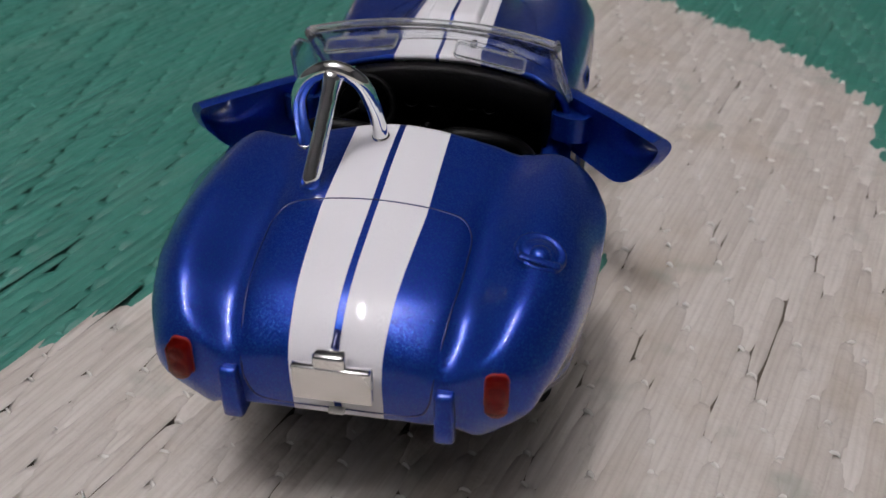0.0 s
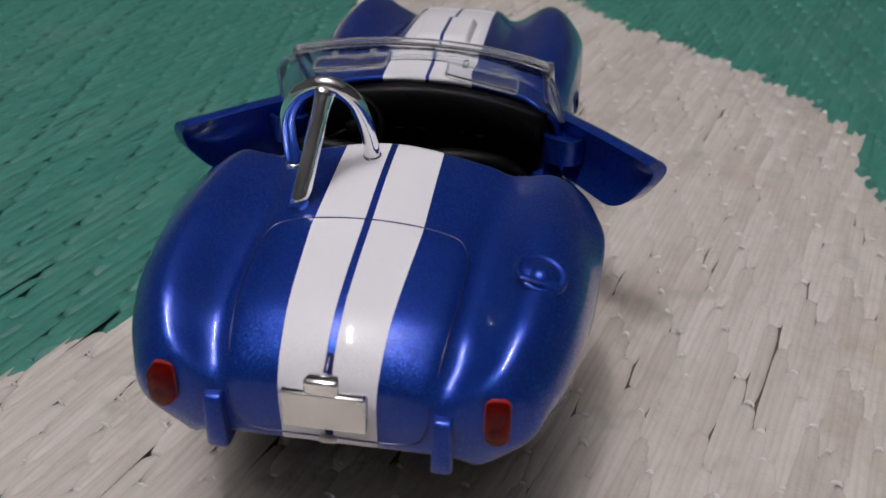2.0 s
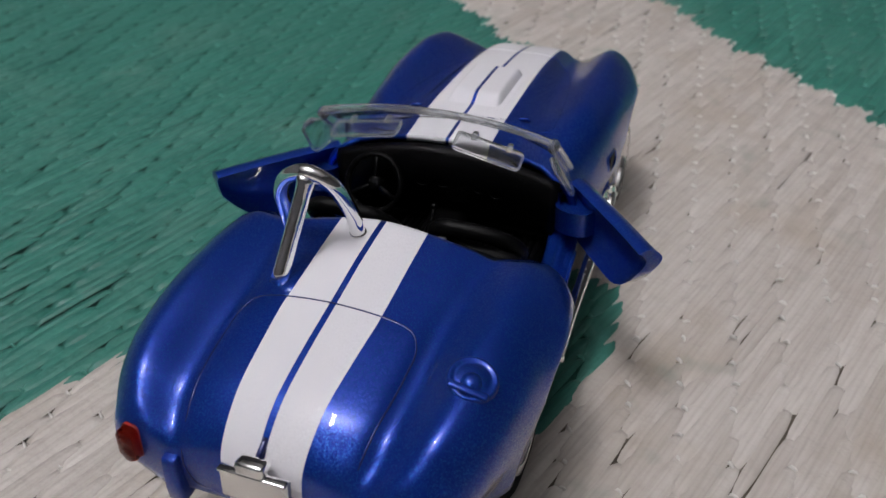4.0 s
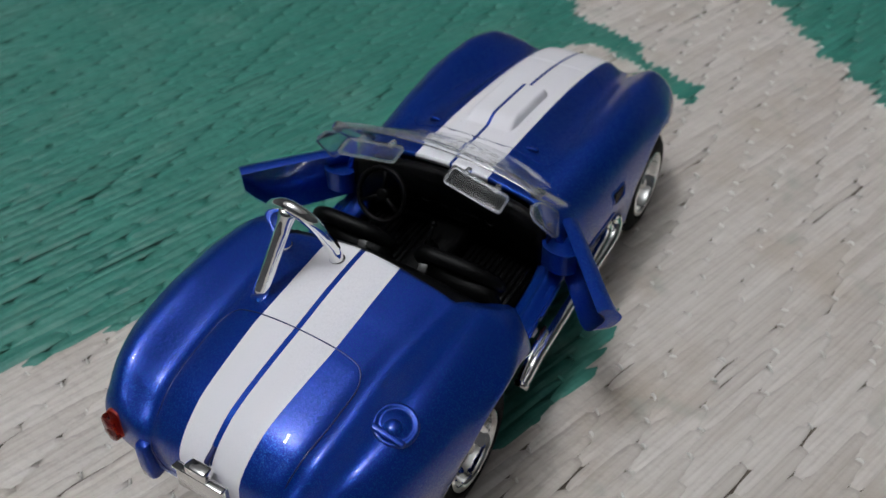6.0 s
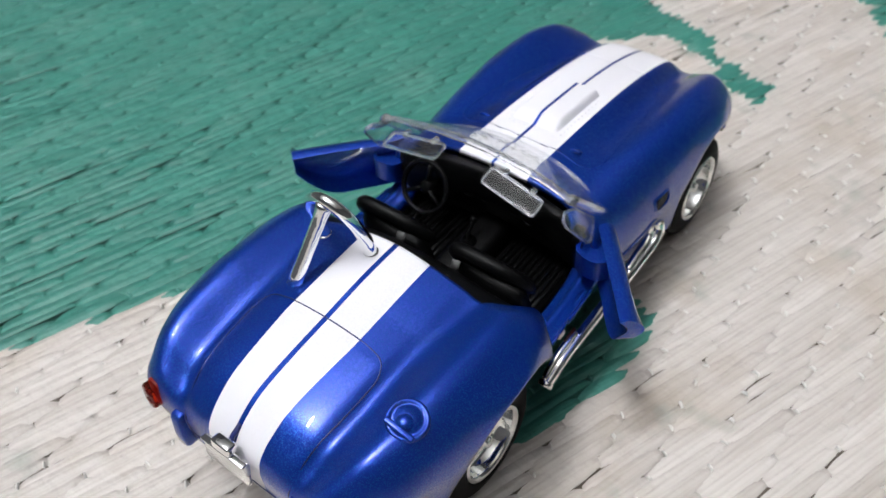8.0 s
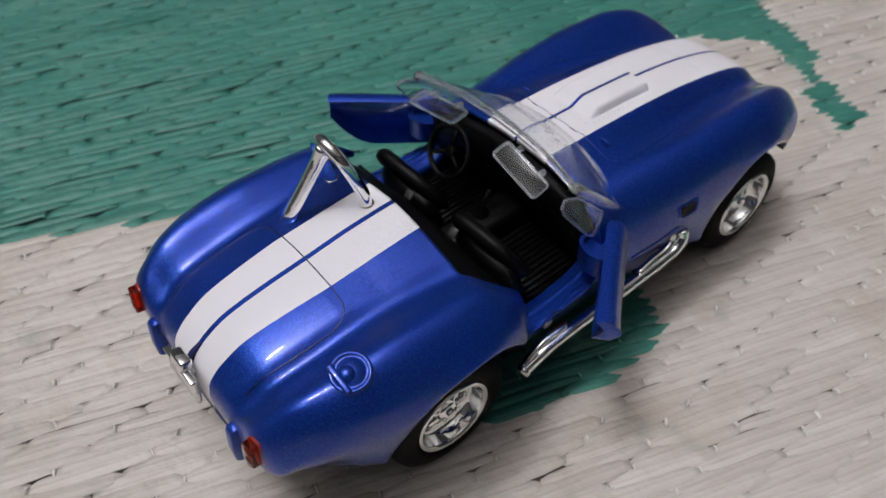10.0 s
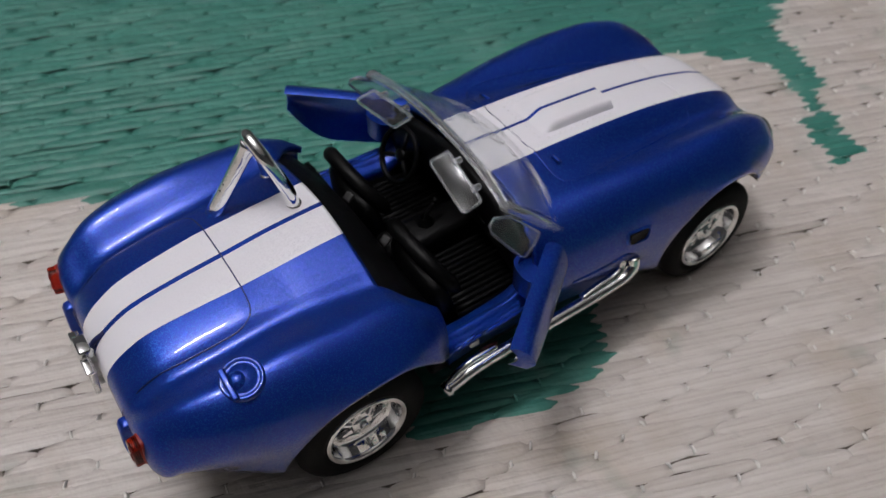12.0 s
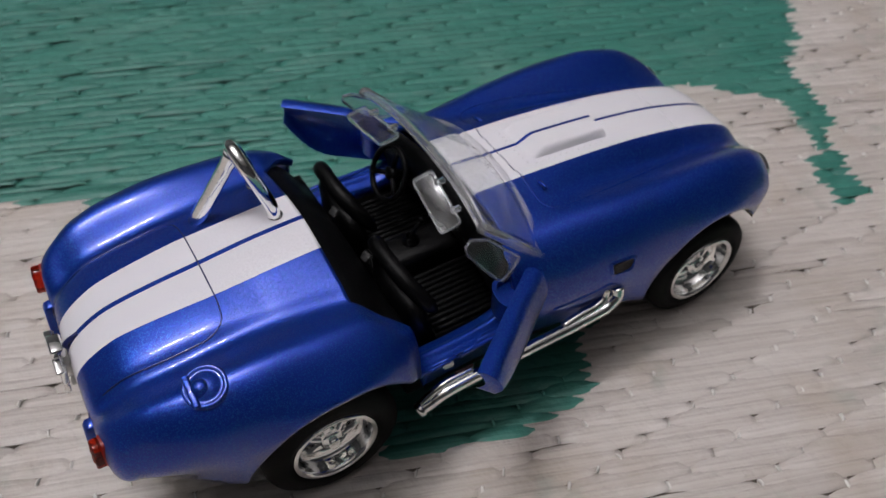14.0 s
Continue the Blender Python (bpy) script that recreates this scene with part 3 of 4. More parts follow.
# underside: a dark chassis with wheel wells
bm = bmesh.new()
block(bm, (0, 0, 12.2), (37, 44, 7.6), 0.8)
block(bm, (0, 49, 17.5), (26, 9, 4), 0.8)
block(bm, (0, -54, 21.5), (32, 14, 4), 0.8)
block(bm, (0, 36, 15.0), (26, 26, 6), 0.8)
block(bm, (0, -36, 16.0), (26, 26, 8), 0.8)
for yw in WHEELS_Y:
    tube(bm, [(-18, yw, AXLE_Z), (18, yw, AXLE_Z)], 1.2, 12)
part("chassis", bm, black, car, "matt black plastic underside")
for s in (-1, 1):
    for yw, half_len, rise in ARCHES:
        bm = bmesh.new()
        rows = []
        for xx in (13.5, 21.2):
            rows.append([bm.verts.new((s * xx, yw + (half_len + 0.3) * math.cos(a), AXLE_Z + (rise + 0.2) * math.sin(a))) for a in np.linspace(0.45 if yw > 0 else 0.1, math.pi - (0.1 if yw > 0 else 0.4), 28)])
        for k in range(27):
            bm.faces.new((rows[0][k], rows[0][k + 1], rows[1][k + 1], rows[1][k]))
        bm.faces.new(rows[0])
        part("wheel_well", bm, black, car)

# ------------------------------------------------------------ cockpit
bm = bmesh.new()
SILL = 19.6


def tub():
    """The moulded interior: rear shelf falling forward, floor, side walls, toe board."""
    bm = bmesh.new()
    prof = [(-29.6, 34.6, 19.0), (-28.3, 34.3, 19.6), (-26.6, 33.4, 20.4), (-24.2, 31.0, 20.6), (-22.6, 28.6, 20.2), (-21.8, 26.0, 19.6), (-21.4, 14.0, 18.6), (-16, 13.2, 18.4), (6, 13.2, 18.0), (9, 16.0, 17.0), (9.5, 27.0, 16.5)]
    rows = []
    for y, z, w in prof:
        row = []
        for x in np.linspace(-1, 1, 21):
            drop = 0.0
            if y < -22:
                drop = 3.3 * x * x
            row.append(bm.verts.new((w * x, y, z - drop)))
        rows.append(row)
    for a, b in zip(rows, rows[1:]):
        for i in range(20):
            bm.faces.new((a[i], a[i + 1], b[i + 1], b[i]))
    for s in (0, 20):          # side walls
        top = []
        for row, (y, z, w) in zip(rows[6:], prof[6:]):
            top.append(bm.verts.new((row[s].co.x * 1.03, y, max(SILL - 0.5, z))))
        for k in range(len(top) - 1):
            bm.faces.new((rows[6 + k][s], rows[7 + k][s], top[k + 1], top[k]))
    bmesh.ops.recalc_face_normals(bm, faces=bm.faces)
    return bm


tub_part = part("interior_tub", tub(), black, car, "black moulded plastic cockpit")
tsol = tub_part.modifiers.new("thickness", "SOLIDIFY")
tsol.thickness, tsol.offset = 0.0006, 0
bm = bmesh.new()
block(bm, (0, -6, 17.2), (6.4, 26, 8.4), 1.2)
block(bm, (0, 2.0, 20.5), (7.0, 7.0, 3.0), 0.8)
part("centre_tunnel", bm, black, tub_part)
bm = bmesh.new()
tube(bm, bend([(-0.4, -10.5, 21.0), (-0.7, -10.2, 22.6), (-0.8, -8.6, 24.6)], 5), [0.38] * 11, 10)
revolve(bm, [(0, -0.6), (0.5, -0.4), (0.6, 0.0), (0.45, 0.5), (0, 0.6)], Matrix.Translation((-0.8, -8.3, 24.9)), 14)
for k in range(4):
    revolve(bm, [(1.5 - 0.2 * k, 0.0), (1.7 - 0.2 * k, 0.25), (1.4 - 0.2 * k, 0.5)], Matrix.Translation((-0.4, -10.6, 20.9 + 0.45 * k)), 16)
part("gear_lever", bm, black, car)


def seat(s):
    cx = s * 10.0
    bm = bmesh.new()
    # backrest with a padded roll along its top
    rows = []
    for y, z, w in ((-15.2, 16.0, 6.2), (-17.0, 22.0, 6.6), (-18.4, 27.6, 6.4), (-19.6, 28.6, 6.2), (-20.6, 26.5, 6.2), (-20.2, 15.0, 6.0)):
        rows.append([bm.verts.new((cx + w * x, y + 0.9 * x * x, z - 0.6 - 0.8 * x ** 4 - 0.7 * x)) for x in np.linspace(-1, 1, 13)])
    for a, b in zip(rows, rows[1:]):
        for i in range(12):
            bm.faces.new((a[i], a[i + 1], b[i + 1], b[i]))
    bm.faces.new([r[0] for r in rows])
    bm.faces.new([r[-1] for r in reversed(rows)])
    bmesh.ops.recalc_face_normals(bm, faces=bm.faces)
    back = part("seat_back", bm, black, car, "black bucket seat with a padded roll")
    bm = bmesh.new()
    tube(bm, bend([(cx - 6.5, -17.6, 26.4), (cx - 6.5, -18.7, 28.6), (cx - 5.0, -19.2, 29.7), (cx - 2.0, -19.2, 29.8), (cx + 1.0, -18.9, 29.4), (cx + 3.6, -18.2, 28.4), (cx + 5.4, -17.0, 26.4), (cx + 6.0, -15.4, 23.6)], 6), [1.0, 1.15] + [1.3] * 37 + [1.2, 1.0, 0.8, 0.6], 14)
    part("seat_roll", bm, black, back)
    cush = bmesh.new()
    block(cush, (cx, -8.8, 16.2), (13.2, 14.5, 3.2), 0.9)
    c = part("seat_cushion", cush, black, back)
    first = None
    for k in range(11):
        if first is None:
            b2 = bmesh.new()
            tube(b2, [(0, -15.2, 17.9), (0, -12, 17.95), (0, -6, 17.95), (0, -2.2, 17.7), (0, -1.5, 16.9)], 0.48, 8)
            first = part("rib", b2, black, c)
            rb = first
        else:
            rb = new("rib", first.data)
            rb.parent = c
        rb.location = ((cx - 5.5 + 1.1 * k) * MM, 0, 0)


for s in (-1, 1):
    seat(s)
    bm = bmesh.new()
    x0 = -6.1 if s < 0 else 5.2
    block(bm, (x0, -21.3, 28.6), (1.5, 0.4, 1.4), 0.12, (-50, 0, 10))
    part("harness_clip", bm, dull, car, "small dull silver harness clip")

# dashboard, dials, steering wheel
bm = bmesh.new()
rows = []
for y, z, k in ((-4.2, 33.2, 1.0), (-5.2, 32.6, 1.0), (-5.4, 29.6, 1.0), (-4.6, 24.6, 0.97), (-1.5, 23.6, 0.95)):
    rows.append([bm.verts.new((18.6 * k * x, y + 0.5 * (1 - x * x), z - 3.2 * x * x)) for x in np.linspace(-1, 1, 25)])
for a, b in zip(rows, rows[1:]):
    for i in range(24):
        bm.faces.new((a[i], a[i + 1], b[i + 1], b[i]))
dash = part("dashboard", bm, black, car)
dsol = dash.modifiers.new("thickness", "SOLIDIFY")
dsol.thickness = 0.0008
for x, z, r in ((-4.0, 27.8, 1.5), (-0.4, 28.0, 1.5), (3.0, 27.9, 1.1), (5.8, 27.6, 1.1), (8.6, 27.2, 1.1)):
    bm = bmesh.new()
    revolve(bm, [(r, 0.0), (r, 0.35), (r - 0.25, 0.35), (r - 0.3, 0.1), (0, 0.1)], pose(x, -4.75 - 0.005 * x * x, z, 80, 0, 0), 20)
    part("dial", bm, black, dash)
m = pose(-10.7, -9.0, 28.0, 62, 0, 0)
bm = bmesh.new()
tube(bm, [m @ Vector((4.6 * math.cos(a), 4.6 * math.sin(a), 0)) for a in np.linspace(0, 2 * math.pi, 40, endpoint=False)], 0.5, 10, closed=True)
sw = part("steering_wheel", bm, black, car, "black three-spoke steering wheel")
bm = bmesh.new()
for a in (90, 210, 330):
    tube(bm, [m @ Vector((0, 0, -0.5)), m @ Vector((4.4 * math.cos(radians(a)), 4.4 * math.sin(radians(a)), 0))], 0.42, 8)
revolve(bm, [(1.2, -0.9), (1.2, -0.1), (0.8, 0.1), (0, 0.1)], m, 16)
tube(bm, [m @ Vector((0, 0, -0.6)), m @ Vector((0, 0, -7))], 0.7, 10)
part("wheel_spokes", bm, black, sw)


# door sills, step trims, latches
for s in (-1, 1):
    bm = bmesh.new()
    rows = []
    for x, z in ((17.6, SILL - 1.6), (17.9, SILL - 0.4), (18.4, SILL + 0.1), (19.3, SILL + 0.2), (19.7, SILL + 0.5), (20.1, SILL + 0.85), (20.6, SILL + 0.85), (21.0, SILL + 0.5), (21.4, SILL + 0.25), (22.0, SILL + 0.1), (22.4, SILL - 0.4), (None, None)):
        row = []
        for t in np.linspace(0, 1, 17):
            y = -22.6 + 22.6 * t
            lift = 6.0 * max(0, (t - 0.58) / 0.42) ** 2 + 1.8 * max(0, (0.12 - t) / 0.12) ** 2
            wide, wide_z = section(max(-21.4, min(-1.6, y)))[5 * SPAN]
            if x is None:
                row.append(bm.verts.new((s * (wide - 0.1), y, wide_z)))
            else:
                row.append(bm.verts.new((s * (x - 1.2 * max(0, t - 0.3)), y, z + lift)))
        rows.append(row)
    for a, b in zip(rows, rows[1:]):
        for i in range(16):
            bm.faces.new((a[i], a[i + 1], b[i + 1], b[i]))
    bmesh.ops.recalc_face_normals(bm, faces=bm.faces)
    sill = part("door_sill", bm, blue, car)
    ss = sill.modifiers.new("thickness", "SOLIDIFY")
    ss.thickness = 0.0006
    bm = bmesh.new()
    block(bm, (s * 22.4, -16.8, SILL - 1.1), (0.9, 1.6, 1.0), 0.15)
    part("door_latch", bm, silver, sill)
    bm = bmesh.new()
    block(bm, (s * 22.6, -14.0, 15.2), (0.6, 3.4, 1.2), 0.25)
    part("red_trim", bm, red_paint, car, "dark red plastic trim under the sill")


# doors, swung open on their front hinges
def door(s):
    bm = bmesh.new()
    L, top, n = 22.2, 30.6, 16
    rows = []
    for k in range(n + 1):
        t = k / n
        u = 0.6 + (L - 0.6) * t
        zt = top - 1.3 * (1 - t) ** 1.5 + 0.2 * t
        zb = 20.4 + 0.3 * t + 6.6 * max(0.0, (t - 0.6) / 0.4) ** 2.2
        sec = []
        for j in range(11):
            q = j / 10
            z = zt + (zb - zt) * q
            bulge = 1.5 * math.sin(math.pi * min(1, q * 0.9 + 0.05)) + 0.1
            sec.append((u, bulge, z))
        rows.append(sec)
    out = [[bm.verts.new((u, b, z)) for u, b, z in sec] for sec in rows]
    T = 2.5
    inn = [[bm.verts.new((u, b - T, z)) for u, b, z in sec] for sec in rows]
    crest = [bm.verts.new((sec[0][0], sec[0][1] - T / 2, sec[0][2] + 0.45)) for sec in rows]
    for g in (out, inn):
        for i in range(n):
            for j in range(10):
                f = (g[i][j], g[i + 1][j], g[i + 1][j + 1], g[i][j + 1])
                bm.faces.new(f if g is out else tuple(reversed(f)))
    for i in range(n):
        bm.faces.new((out[i + 1][0], out[i][0], crest[i], crest[i + 1]))
        bm.faces.new((crest[i + 1], crest[i], inn[i][0], inn[i + 1][0]))
        bm.faces.new((out[i][10], out[i + 1][10], inn[i + 1][10], inn[i][10]))
    for g, h, k in ((out[0], inn[0], crest[0]), (out[n], inn[n], crest[n])):
        bm.faces.new([*g, *reversed(h), k])
    sharp = [e for e in bm.edges if len(e.link_faces) == 2 and e.calc_face_angle() > 0.9]
    bmesh.ops.bevel(bm, geom=sharp, offset=0.4, segments=2, affect="EDGES", profile=0.5)
    bmesh.ops.recalc_face_normals(bm, faces=bm.faces)
    # along the open door: from the hinge outwards and backwards
    c, d = 0.616, -0.788
    frame_m = Matrix(((s * c, s * -d, 0, s * 21.0), (d, c, 0, 0.0), (0, 0, 1, 0), (0, 0, 0, 1)))
    if s < 0:
        bmesh.ops.reverse_faces(bm, faces=bm.faces)
    bmesh.ops.transform(bm, matrix=frame_m, verts=bm.verts)
    bmesh.ops.recalc_face_normals(bm, faces=bm.faces)
    dr = flat_shaded(part("door", bm, blue, car, "blue door standing open"), 50)
    # the curved hinge arm: a shallow tray with a raised rim
    bm = bmesh.new()
    rim_line = bend([(s * x, y, 0.0) for x, y in ((18.6, -2.4), (18.3, -5.2), (18.9, -7.2), (21.0, -8.2), (23.4, -8.0), (24.8, -6.6))], 6)
    rows = [[], [], [], []]
    hub = Vector((s * 22.0, -4.2, 0.0))
    for p in rim_line:
        inward = (hub - p).normalized() * 0.7
        for row, q, z in zip(rows, (p, p, p + inward, p + inward), (23.8, 28.0, 28.0, 27.0)):
            row.append(bm.verts.new((q.x, q.y, z)))
    for r0, r1 in zip(rows, rows[1:]):
        for k in range(len(r0) - 1):
            bm.faces.new((r0[k], r0[k + 1], r1[k + 1], r1[k]))
    tray = [v.co.copy() for v in rows[3]] + [Vector((s * 23.4, -3.6, 27.0)), Vector((s * 21.0, -1.2, 27.0))]
    for z in (27.0, 23.8):
        bm.faces.new([bm.verts.new((p.x, p.y, z)) for p in tray])
    bmesh.ops.recalc_face_normals(bm, faces=bm.faces)
    block(bm, (s * 20.2, -1.6, 26.0), (2.6, 2.2, 3.6), 0.4, (0, 0, -30 * s))
    flat_shaded(part("hinge", bm, blue, dr, "curved blue hinge arm"), 50)


for s in (-1, 1):
    door(s)

# side pipes, vents
for s in (-1, 1):
    bm = bmesh.new()
    main = [(23.4, 14.6, 19.0), (23.9, 14.4, 17.6), (24.0, 12.8, 16.0), (23.9, 10.0, 15.3), (23.8, 5.6, 14.8), (23.7, 0.0, 14.5), (23.6, -8.0, 14.1), (23.5, -15.5, 13.6), (23.5, -18.4, 13.2), (23.4, -20.4, 12.2), (23.2, -22.2, 11.4)]
    main = [(s * x, y, z) for x, y, z in main]
    tube(bm, bend(main, 6), 1.02, 14)
    pipe = part("side_pipe", bm, chrome, car, "chrome side exhaust pipe")
    bm = bmesh.new()
    second = [(s * 22.6, 12.9, 18.9), (s * 23.0, 12.6, 17.4), (s * 23.2, 11.0, 16.4), (s * 23.2, 8.0, 15.9), (s * 23.3, 4.2, 15.2)]
    tube(bm, bend(second, 6), 0.8, 12)
    part("inlet_pipe", bm, chrome, pipe)
    bm = bmesh.new()
    rear = [(22.9, -12.8, 14.9), (22.9, -15.4, 15.0), (22.9, -18.2, 14.6), (22.9, -20.2, 13.5), (22.9, -21.8, 12.3)]
    tube(bm, bend([(s * x, y, z) for x, y, z in rear], 6), 0.62, 10)
    part("outlet_pipe", bm, chrome, pipe)
    bm = bmesh.new()
    revolve(bm, [(0.0, -0.3), (1.25, -0.25), (1.3, 0.6), (1.0, 0.8)], Matrix.Translation((s * 23.2, -22.3, 11.3)) @ pose(0, 0, 0, -65, 0, 0), 16)
    part("pipe_tip", bm, chrome, pipe)
    bm = bmesh.new()
    slot = [(12.6, 25.4), (16.6, 25.2), (16.4, 22.9), (13.0, 23.0)]
    mid_y, mid_z = 14.6, 24.1
    rims = []
    for grow, lift in ((1.4, -0.05), (1.15, 0.32), (1.02, 0.3), (0.96, -0.3)):
        ring = []
        for (y0, z0), (y1, z1) in zip(slot, slot[1:] + slot[:1]):
            for t in (0.15, 0.5, 0.85):
                y, z = y0 + (y1 - y0) * t, z0 + (z1 - z0) * t
                ring.append(bm.verts.new(from_side(mid_y + (y - mid_y) * grow, mid_z + (z - mid_z) * grow, s, lift)))
        rims.append(ring)
    for r0, r1 in zip(rims, rims[1:]):
        for k in range(12):
            bm.faces.new((r0[k], r0[(k + 1) % 12], r1[(k + 1) % 12], r1[k]))
    bmesh.ops.recalc_face_normals(bm, faces=bm.faces)
    vent = part("side_vent", bm, blue, car, "small recessed side vent")
    # a black plate stands in for the shade inside the vent
    bm = bmesh.new()
    plate(bm, [(y, z) for y, z in slot], 0.3, Matrix(((0, 0, s, from_side(14.6, 24.1, s, 0.02).x - 0.1 * s), (1, 0, 0, 0), (0, 1, 0, 0), (0, 0, 0, 1))), 0)
    bmesh.ops.recalc_face_normals(bm, faces=bm.faces)
    part("vent_slot", bm, black, vent, "black plate for the shade in the slot", smooth=False)
    # engraved line above the sill
    bm = bmesh.new()
    tube(bm, bend([tuple(from_side(y, z, s, -0.03)) for y, z in ((2.5, 19.6), (6, 19.9), (10, 20.4), (12.6, 20.9), (13.8, 20.2))], 6), 0.3, 8)
    part("pipe_recess_edge", bm, blue, car)

# head lamps and nose opening
for s in (-1, 1):
    bm = bmesh.new()
    m = Matrix.Translation((s * 15.2, 50.8, 22.4)) @ pose(0, 0, 0, -90, 0, -8 * s)
    revolve(bm, [(3.3, -1.0), (3.3, 1.3), (3.0, 1.7), (2.6, 1.75)], m, 28)
    ring = part("head_lamp", bm, chrome, car, "round head lamp in a chrome ring")
    bm = bmesh.new()
    revolve(bm, [(2.7, 1.5), (1.8, 2.1), (0.8, 2.4), (0, 2.5)], m, 28)
    part("lens", bm, amber, ring)
bm = bmesh.new()
plate(bm, rounded(14, 3.2, 1.5), 0.8, Matrix.Translation((0, 55.9, 19.4)) @ pose(0, 0, 0, 90, 0, 0), 0.2)
part("grille", bm, black, car)


# ------------------------------------------------------------ windscreen, clear plastic
def screen_top(u):
    """u from -1 to 1 along the upper frame."""
    return Vector((18.2 * u, -8.6 + 0.4 * (1 - u * u) - 0.6 * u ** 4, 41.9 - 1.9 * u * u))


def screen_low(u):
    return Vector((18.9 * u, 3.2 - 1.9 * u * u, 34.3 - 3.0 * u * u - 1.9 * u ** 4))


bm = bmesh.new()
grid = []
for i in range(33):
    u = -1 + i / 16
    a, b = screen_low(u), screen_top(u)
    grid.append([a + (b - a) * t + Vector((0, 1.0, 0.4)) * math.sin(math.pi * t) * (1 - 0.5 * u * u) for t in np.linspace(0, 1, 9)])
vs = [[bm.verts.new(p) for p in col] for col in grid]
for i in range(32):
    for j in range(8):
        bm.faces.new((vs[i][j], vs[i + 1][j], vs[i + 1][j + 1], vs[i][j + 1]))
bmesh.ops.solidify(bm, geom=bm.faces[:], thickness=0.6)
bmesh.ops.recalc_face_normals(bm, faces=bm.faces)
screen = part("windscreen", bm, clear, car, "clear plastic windscreen with sun visors and side wings")
us = np.linspace(-1, 1, 33)


def bar(name, pts, w, h, parent, mat=None):
    """A bar of w by h along points, with its height across the screen."""
    bm = bmesh.new()
    rings = []
    for p, q in pts:
        along = (q - p).normalized()
        out = Vector((0, 1, 0)) - along * along.y
        out.normalize()
        rings.append([bm.verts.new(p + along * h * a + out * w * b) for a, b in ((-0.5, -0.4), (-0.4, -0.5), (0.4, -0.5), (0.5, -0.4), (0.5, 0.4), (0.4, 0.5), (-0.4, 0.5), (-0.5, 0.4))])
    for a, b in zip(rings, rings[1:]):
        for k in range(8):
            bm.faces.new((a[k], a[(k + 1) % 8], b[(k + 1) % 8], b[k]))
    bm.faces.new(rings[0])
    bm.faces.new(rings[-1])
    bmesh.ops.recalc_face_normals(bm, faces=bm.faces)
    return flat_shaded(part(name, bm, mat or clear, parent), 40)


bar("top_frame", [(screen_top(u), screen_top(u) * 2 - screen_low(u)) for u in us], 1.1, 1.35, screen, milky)
foot = Vector((0, 0.5, 0.85))
bar("low_frame", [(screen_low(u) + foot * 0.5, screen_top(u) + foot * 0.5) for u in us], 0.75, 0.9, screen, milky)
for lift in (0.05, 1.5):
    bm = bmesh.new()
    line = [screen_low(u) + (screen_top(u) - screen_low(u)).normalized() * lift * (1.0 if lift < 1 else abs(u) ** 3) + Vector((0, 0.45, 0.15)) for u in us]
    tube(bm, line, 0.24, 8)
    part("moulded_edge", bm, milky, screen)
for s in (-1, 1):
    ts = np.linspace(0, 1, 9)
    side = [screen_low(s) + (screen_top(s) - screen_low(s)) * t for t in ts]
    bm = bmesh.new()
    tube(bm, side, 1.05, 8, squash=0.7)
    part("side_frame", bm, milky, screen)
    # sun visor, reaching back from the top frame
    x0, x1 = (4.0, 14.6) if s > 0 else (-15.0, -4.0)
    fx = Vector((x1 - x0, -1.1 if s > 0 else 0.9, -1.6 if s > 0 else 1.2)).normalized()
    fy = Vector((0, -3.3, -0.6)).normalized()
    fz = fx.cross(fy).normalized()
    o = Vector((x0, -8.6 if s > 0 else -10.2, 40.2 if s > 0 else 40.0))
    m = Matrix(((fx.x, fy.x, fz.x, o.x), (fx.y, fy.y, fz.y, o.y), (fx.z, fy.z, fz.z, o.z), (0, 0, 0, 1)))
    bm = bmesh.new()
    plate(bm, rounded(10.6, 3.6, 0.6, 4, 5.3, 2.2), 0.5, m, 0.12)
    v = flat_shaded(part("sun_visor", bm, hazy, screen, "small clear sun visor"), 40)
    bm = bmesh.new()
    tube(bm, [m @ Vector((x, y, 0.6)) for x, y in rounded(10.3, 3.3, 0.6, 4, 5.3, 2.2)], 0.22, 6, closed=True)
    part("rim", bm, milky, v)
    for xx in (2.6, 8.2):
        bm = bmesh.new()
        block(bm, m @ Vector((xx, 0.3, 0.3)), (0.8, 1.6, 0.9), 0.15)
        part("clip", bm, milky, v)
    # side wing
    pts = [(19.5, -12.4, 38.9), (18.95, -11.2, 39.3), (18.7, -8.0, 37.6), (19.5, -2.7, 31.9), (20.4, -4.1, 31.0), (21.5, -6.8, 30.5), (21.5, -7.8, 31.3), (20.0, -12.4, 37.8)]
    pts = [Vector((s * x, y, z)) for x, y, z in pts]
    c = sum(pts, Vector()) / len(pts)
    nrm = Vector((0, 0, 0))
    for p, q in zip(pts, pts[1:] + pts[:1]):
        nrm += (p - c).cross(q - c)
    nrm.normalize()
    bm = bmesh.new()
    flat = [p - nrm * (p - c).dot(nrm) for p in pts]
    ax = (flat[0] - c).normalized()
    ay = nrm.cross(ax)
    m = Matrix(((ax.x, ay.x, nrm.x, c.x), (ax.y, ay.y, nrm.y, c.y), (ax.z, ay.z, nrm.z, c.z), (0, 0, 0, 1)))
    outline = [((p - c).dot(ax), (p - c).dot(ay)) for p in flat]
    plate(bm, outline, 0.5, m, 0.12)
    wg = flat_shaded(part("side_wing", bm, hazy, screen, "small clear side deflector"), 40)
    bm = bmesh.new()
    tube(bm, [m @ Vector((x * 0.95, y * 0.95, 0.55)) for x, y in outline], 0.24, 6, closed=True)
    part("rim", bm, milky, wg)

